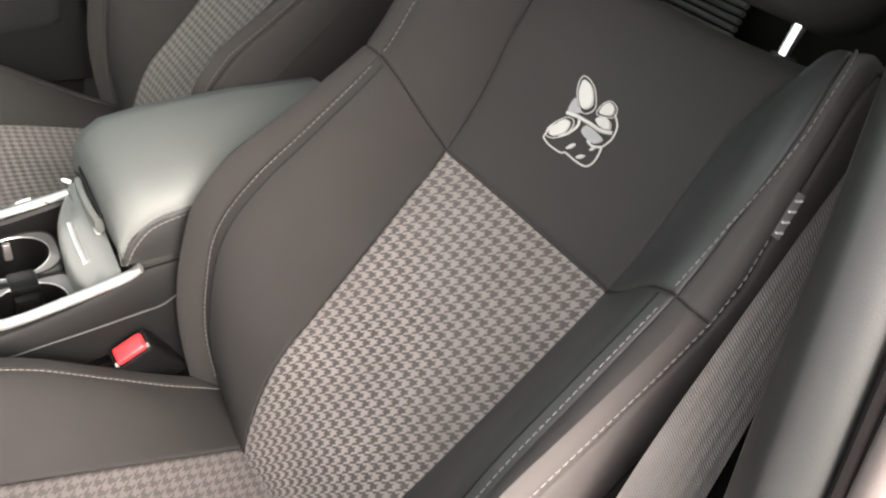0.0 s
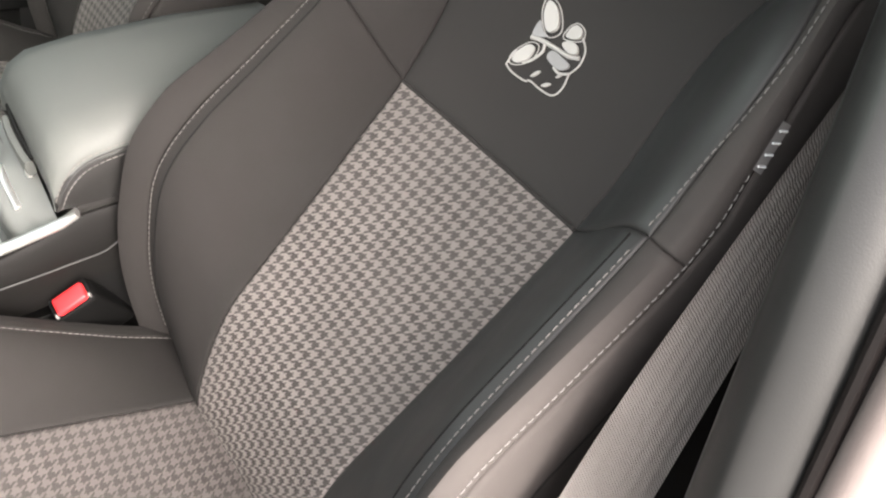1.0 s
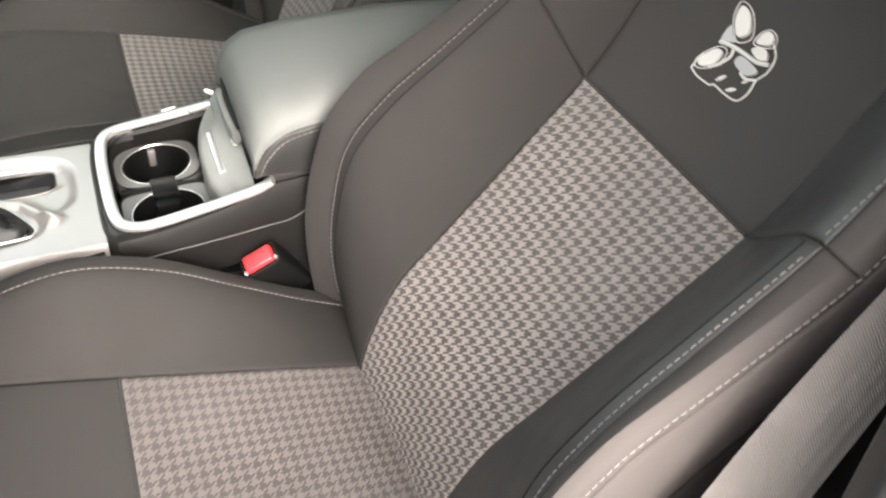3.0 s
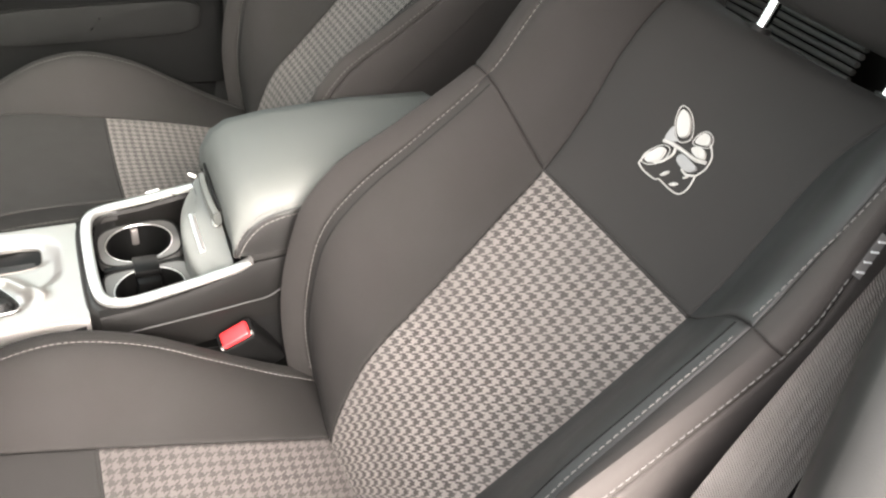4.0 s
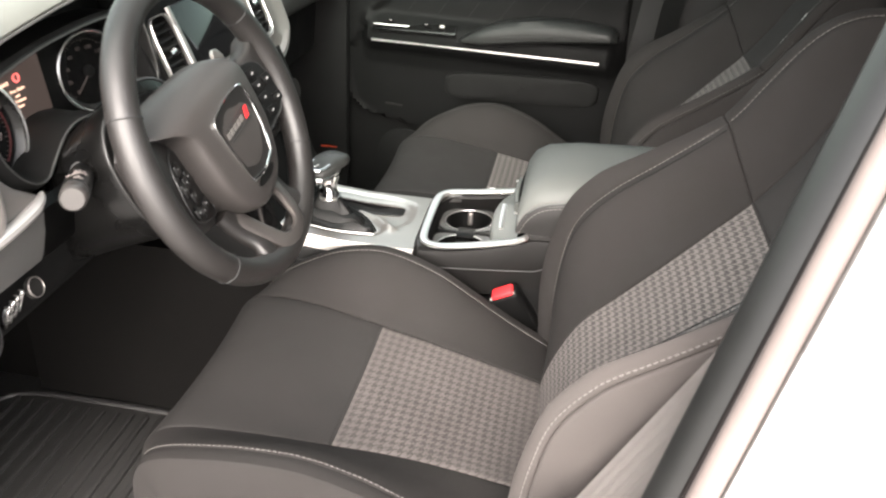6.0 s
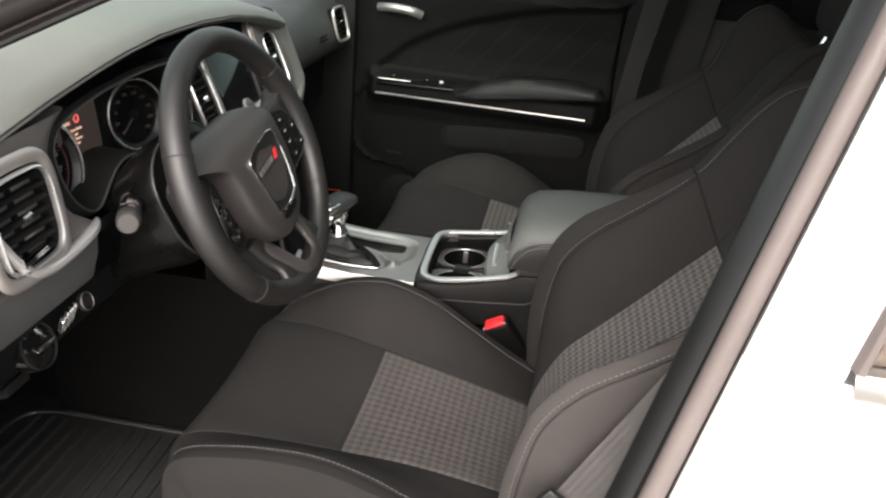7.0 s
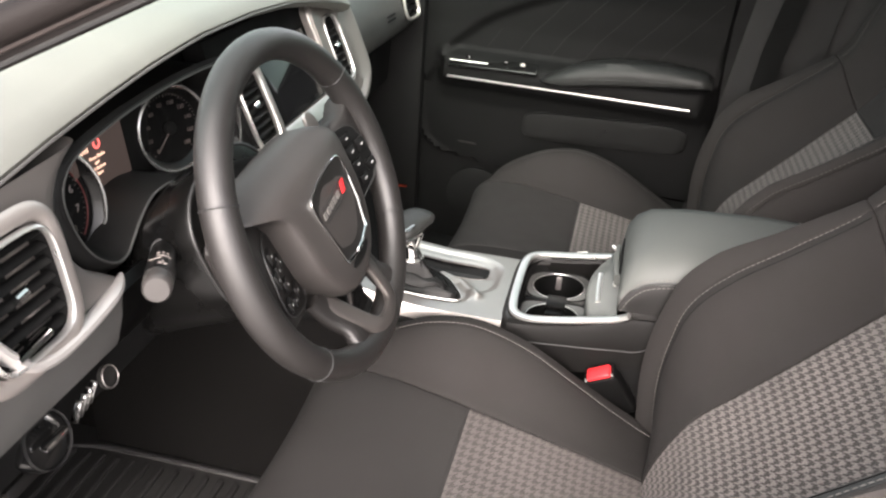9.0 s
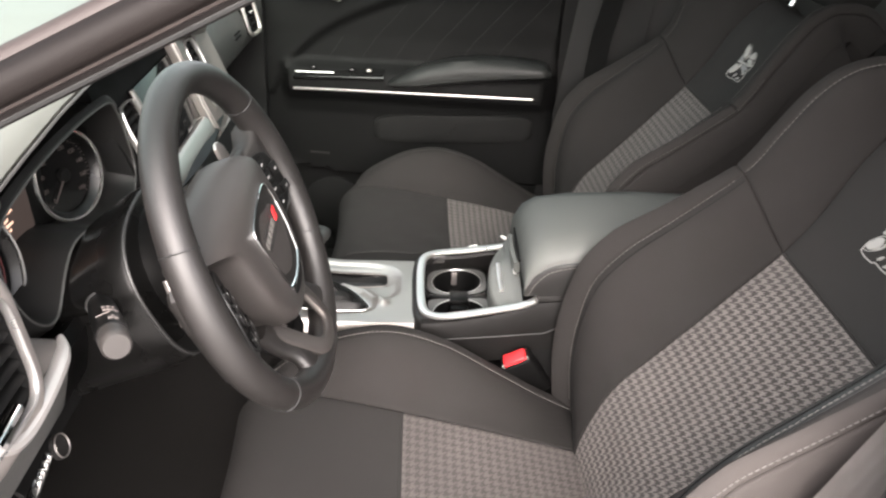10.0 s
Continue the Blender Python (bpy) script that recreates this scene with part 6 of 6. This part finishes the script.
for i in range(4):
    part("gear_mark", box(Vector((0.3205, 0.4725, 0.5098)) + KA * (0.0065 * i - 0.0095), (0.0030, 0.0034, 0.0006), 0, 1), WHITEINK, kf)
# armrest
rows, skirts = [], ([], [])
for y, zt, k in ((0.139, 0.480, 0.62), (0.143, 0.492, 0.80), (0.141, 0.515, 0.95), (0.130, 0.535, 0.99), (0.110, 0.548, 1.0), (0.06, 0.556, 1.0), (-0.05, 0.562, 1.0), (-0.16, 0.560, 1.0), (-0.18, 0.54, 0.97)):
    w = 0.104 * (0.93 + 0.07 * k)
    half = [(-w - 0.001, zt - 0.036 * k), (-w + 0.004, zt - 0.020 * k), (-w + 0.018, zt - 0.006 * k), (-w + 0.045, zt - 0.0005)]
    xs = half + [(0, zt + 0.003 * k)] + [(-x, z) for x, z in reversed(half)]
    rows.append([Vector((0.356 + x, y, max(z, 0.466))) for x, z in xs])
    for side in (0, 1):
        g = 1 if side else -1
        skirts[side].append([Vector((0.356 + g * x, y - 0.001, max(z, 0.4655))) for x, z in ((w + 0.0005, zt - 0.035 * k), (w + 0.0022, zt - 0.045 * k), (w + 0.002, zt - 0.060 * k), (w, 0.466), (w - 0.02, 0.4655))])
arm = part("armrest", grid(rows, cap=True), ARMSKIN, con, "padded grey leatherette armrest lid, window light in its tone")
for side in (0, 1):
    part("skirt", grid(skirts[side]), SKIRTM, arm, "dark leatherette side of the lid")
part("armrest_base", box((0.356, -0.02, 0.457), (0.200, 0.30, 0.022), 0.006), PLASTIC, con)
line = spline([(0.2515, 0.138, 0.474), (0.2495, 0.128, 0.495), (0.2495, 0.108, 0.513), (0.2495, 0.07, 0.522), (0.2495, 0.0, 0.528), (0.2495, -0.12, 0.530)], 6)
part("seam", sweep(line, 0.0015, n=6), RUBBER, arm)
part("stitching", join(stitch_poly([p + Vector((-0.0010, 0.002, 0.006)) for p in line], (-1, 0, 0)), stitch_poly([p + Vector((-0.0006, -0.002, -0.006)) for p in line], (-1, 0, 0))), INNERTHREAD, arm, "grey thread")
part("lid_latch", sweep([(0.4000, 0.1475, 0.4835), (0.385, 0.1495, 0.4830), (0.36, 0.1500, 0.4810), (0.335, 0.1490, 0.4785), (0.3195, 0.1465, 0.4755)], 0.0050, 0.0105, 12, up=(0, 0.15, 1), power=3), ARMSKIN, con, "grey lid latch")
part("latch_gap", sweep([(0.412, 0.1425, 0.497), (0.36, 0.1455, 0.4975), (0.318, 0.1435, 0.489)], 0.0022, 0.0035, 8), DARK, con)
part("latch_clip", box((0.330, 0.1480, 0.4650), (0.011, 0.006, 0.009), 0.002), TRIMSILVER, con, "small silver catch")

# white cable ends beside the console
cable = thing("charging_cable", (0.452, 0.16, 0.452), "thin white charging cable tucked beside the console lid", "cable")
part("cord", sweep(spline([(0.4530, 0.150, 0.4560), (0.4500, 0.157, 0.4625), (0.4460, 0.1575, 0.4665), (0.4425, 0.150, 0.4640)], 6), 0.0017, n=8), CABLEM, cable)
part("plug", sweep([(0.4610, 0.212, 0.4370), (0.4585, 0.196, 0.4415)], 0.0016, 0.0014, 10, power=3), CABLEM, cable, "white plug")

# ---- belt buckle by the driver's seat ----
bk = thing("belt_buckle", (0.228, 0.13, 0.30), "black seat belt buckle with a red release button", "belt buckle")
tm = Matrix.Rotation(radians(-6), 4, "Z") @ Matrix.Rotation(radians(-30), 4, "X") @ Matrix.Rotation(radians(-20), 4, "Y")
BC = Vector((0.2275, 0.1515, 0.3735))
at_b = lambda x, y, z: BC + tm.to_3x3() @ Vector((x, y, z))
bb = part("buckle_body", box(at_b(0, -0.001, -0.046), (0.027, 0.046, 0.088), 0.007, 4, tm), BUCKLEM, bk)
part("buckle_lip", sweep([at_b(x * 0.0125, y * 0.0215, -0.003) for x, y in ((-1, -0.9), (-0.9, -1), (0.9, -1), (1, -0.9), (1, 0.9), (0.9, 1), (-0.9, 1), (-1, 0.9))], 0.0014, n=6, closed=True, up=tm.to_3x3() @ Vector((0, 0, 1))), BUCKLEM, bb)
part("release_button", box(at_b(0, 0, -0.003), (0.0205, 0.0355, 0.012), 0.0035, 3, tm), RED, bk, "red release button")
for y in (-0.0195, 0.0195):
    part("button_clip", box(at_b(-0.0085, y, -0.0015), (0.005, 0.003, 0.005), 0.0012, 2, tm), TAG, bk, "pale plastic corner")
part("buckle_stem", box(at_b(0.002, -0.002, -0.115), (0.014, 0.028, 0.075), 0.004, 2, tm), DARK, bk)

# ---- driver's belt ----
belt = thing("seat_belt", (-0.31, 0.0, 0.40), "grey woven seat belt webbing hanging beside the driver's seat", "seat belt")
edge = spline([(-0.285, -0.285, 1.12), (-0.287, -0.22, 0.98), (-0.288, -0.160, 0.85), (-0.287, -0.108, 0.742), (-0.288, -0.050, 0.626), (-0.30, 0.01, 0.52), (-0.32, 0.06, 0.44)], 6)
across = spline([(0, -0.045, -0.018), (0, -0.046, -0.016), (-0.004, -0.047, -0.014), (-0.014, -0.046, -0.002), (-0.030, -0.036, -0.008), (-0.038, -0.028, -0.012), (-0.040, -0.026, -0.014)], 6)
rows = []
for p, w in zip(edge, across):
    n = Vector((-0.7, 0.2, 0.65))
    rows.append([p + w * 1.06 * f + n * (0.003 * math.sin(f * math.pi) + 0.0005 * math.cos(f * 12 * math.pi)) for f in np.linspace(0, 1, 37)])
front = grid(rows)
bmesh.ops.solidify(front, geom=front.faces[:], thickness=0.0014)
part("webbing", front, WEB, belt)
part("belt_tongue", box((-0.325, 0.045, 0.465), (0.010, 0.062, 0.034), 0.004, 2, Matrix.Rotation(radians(-55), 4, "X")), PILLAR, belt, "grey belt guide")

# ---- passenger's door ----
AX = Vector((0.098, 1.0, 0)).normalized()
INW = Vector((-1.0, 0.098, 0)).normalized()


def DP(a, h, d=0.0):
    """A place on the passenger's door: a forward along it, h up, d into the car."""
    return Vector((1.065, 0.045, 0)) + AX * a + INW * d + Vector((0, 0, h))


door = thing("passenger_door", DP(0.27, 0.05), "black passenger door panel with silver strip, armrest and stitched trim, shut", "car door")


def arc_h(a):
    """Height of the lower edge of the padded top, which sweeps down to the front."""
    return float(np.interp(a, (-0.1, 0.1, 0.2, 0.314, 0.39, 0.45, 0.482, 0.535, 0.562, 0.578, 0.60), (0.79, 0.765, 0.742, 0.709, 0.678, 0.648, 0.626, 0.582, 0.552, 0.528, 0.48)))


def ease(k):
    k = max(0.0, min(1.0, k))
    return k * k * (3 - 2 * k)


def door_d(a, h):
    base = float(np.interp(h, (0.06, 0.20, 0.30, 0.44, 0.62, 0.70, 0.78, 0.805, 0.815), (-0.035, -0.030, -0.029, -0.032, -0.046, -0.044, -0.034, -0.045, -0.08)))
    shelf = float(np.interp(h, (0.44, 0.475, 0.495, 0.512, 0.535, 0.549, 0.565), (0, 0.010, 0.030, 0.032, 0.030, 0.022, 0))) * ease((0.585 - a) / 0.03) * ease((a + 0.055) / 0.03)
    base += shelf + 0.014 * ease((h - arc_h(a)) / 0.016 + 0.5)
    front = float(np.interp(h, (0.28, 0.295, 0.309, 0.335, 0.39, 0.459, 0.528, 0.60, 0.80), (0.40, 0.50, 0.572, 0.607, 0.626, 0.640, 0.644, 0.638, 0.628)))
    out = ease((a - front) / 0.010)
    if a < 0.43:
        out = max(out, ease((0.290 - h) / 0.010))
    return base - 0.026 * out + 0.006 * math.exp(-((a - front + 0.006) / 0.008) ** 2) * (h > 0.30) - 0.05 * ease((a - 0.665) / 0.02) - 0.03 * ease((-0.055 - a) / 0.02)


rows = [[DP(a, h, door_d(a, h)) for a in np.linspace(-0.085 - 0.05 * (h - 0.4), 0.69, 90)] for h in np.linspace(0.06, 0.815, 96)]
part("door_panel", grid(rows), DOORP, door)
part("door_shell", box(DP(0.27, 0.42, -0.10), (0.09, 0.78, 0.76), 0.01, 2, Matrix.Rotation(-math.atan(0.098), 4, "Z")), DARK, door)
part("bright_strip", sweep([DP(a, h, 0.0025) for a, h in ((0.545, 0.5045), (0.4, 0.5065), (0.2, 0.509), (-0.01, 0.5115))], 0.0022, 0.0031, 8), TRIMSILVER, door, "thin bright strip")
rows = []
for a in np.concatenate((np.linspace(0.3265, 0.29, 7), np.linspace(0.27, -0.02, 16), np.linspace(-0.03, -0.046, 4))):
    hb = float(np.interp(a, (-0.03, 0.135, 0.257, 0.325), (0.568, 0.548, 0.529, 0.527)))
    ht = float(np.interp(a, (-0.046, -0.036, -0.02, 0.05, 0.11, 0.168, 0.24, 0.281, 0.305, 0.320, 0.3265), (0.582, 0.594, 0.599, 0.604, 0.603, 0.598, 0.580, 0.561, 0.547, 0.536, 0.528)))
    k = float(np.interp(a, (-0.046, -0.03, 0.27, 0.31, 0.3265), (0.6, 1, 1, 0.7, 0.2)))
    rows.append([DP(a, h, dd) for dd, h in ((-0.034, ht - 0.006), (-0.010 * k, ht - 0.001), (0.010 * k, ht), (0.024 * k, ht - 0.003), (0.033 * k, hb + (ht - hb) * 0.72), (0.037 * k, hb + (ht - hb) * 0.45), (0.035 * k, hb + (ht - hb) * 0.15), (0.026 * k, hb), (-0.034, hb - 0.002))])
part("armrest_pad", grid(rows), DOORPAD, door, "padded leatherette armrest")
part("pad_seam", sweep(spline([DP(0.30, 0.540, 0.029), DP(0.2, 0.557, 0.0375), DP(0.1, 0.569, 0.0378), DP(0.0, 0.578, 0.0375), DP(-0.035, 0.580, 0.030)], 5), 0.0008, n=6), RUBBER, door)
swp = part("switch_plate", plate([DP(a, h, d) for a, h, d in ((0.545, 0.546, -0.028), (0.335, 0.556, -0.024), (0.335, 0.541, 0.004), (0.545, 0.533, 0.002))], 0.008, (-0.3, 0, 1), 0.002), GLOSS, door, "gloss black switch plate")
for a in (0.37, 0.41, 0.50):
    part("window_switch", box(DP(a, 0.553, -0.008), (0.010, 0.012, 0.008), 0.003), SATIN if a < 0.4 else GLOSS, swp)
part("switch_line", sweep([DP(0.54, 0.5435, 0.001), DP(0.45, 0.546, 0.001)], 0.0015, n=6), BRIGHT, swp)
pk = [(0.172 + 0.190 * math.copysign(abs(math.cos(t)) ** 0.35, math.cos(t)), 0.420 + 0.034 * math.copysign(abs(math.sin(t)) ** 0.45, math.sin(t))) for t in [2 * math.pi * i / 48 for i in range(48)]]
rows = [[DP(0.172 + (a - 0.172) * k, 0.420 + (h - 0.420) * k - 0.06 * (a - 0.172) , dd) for a, h in pk] for k, dd in ((1.0, -0.034), (0.995, -0.0235), (0.975, -0.0205), (0.9, -0.0195), (0.5, -0.0185), (0.05, -0.018))]
part("map_pocket", grid(rows, close_u=True), POCKETM, door, "dark grey map pocket panel")
part("pocket_mark", sweep([DP(0.515, 0.338, -0.026), DP(0.470, 0.337, -0.026)], 0.0012, 0.003, 6), PLASTIC, door)
part("door_pull", sweep(spline([DP(0.55, 0.722, -0.012), DP(0.51, 0.728, 0.008), DP(0.46, 0.726, 0.010), DP(0.435, 0.715, -0.008)], 5), 0.008, 0.011, 12), SATIN, door, "silver door handle")
part("pull_recess", plate([DP(0.49 + 0.075 * math.cos(t), 0.722 + 0.028 * math.sin(t), -0.040) for t in [2 * math.pi * i / 30 for i in range(30)]], 0.003, INW, 0), DARK, door)
for k in range(6):
    a0 = 0.03 + 0.075 * k
    part("quilt_seam", sweep([*[DP(a, h, door_d(a, h) + 0.0001) for a, h in ((a0 + 0.06, 0.575), (a0 + 0.03, 0.62), (a0 - 0.01, 0.665), (a0 - 0.04, 0.70), (a0 - 0.065, 0.73), (a0 - 0.09, 0.76)) if h < arc_h(a) - 0.012]], 0.0005, n=6), QUILTM, door)
part("speaker_grille", disc(DP(0.46, 0.20, -0.026), INW, 0.075, 0.006, 32, 0.002), DARK, door)
part("reflector", box((1.016, 0.668, 0.253), (0.008, 0.042, 0.004), 0.0015), AMBER, door, "small red door lamp")
# ---- passenger's belt ----
pb = thing("seat_belt", (1.08, -0.12, 0.30), "seat belt webbing on the far door pillar, shade in its black", "seat belt")
rows = [[Vector((x, y + f * 0.045, z)) for f in np.linspace(0, 1, 5)] for x, y, z in ((1.0, -0.22, 1.15), (1.05, -0.17, 0.9), (1.075, -0.13, 0.65), (1.08, -0.11, 0.4), (1.08, -0.10, 0.2))]
front = grid(rows)
bmesh.ops.solidify(front, geom=front.faces[:], thickness=0.0014)
part("webbing", front, WEBSHADE, pb)
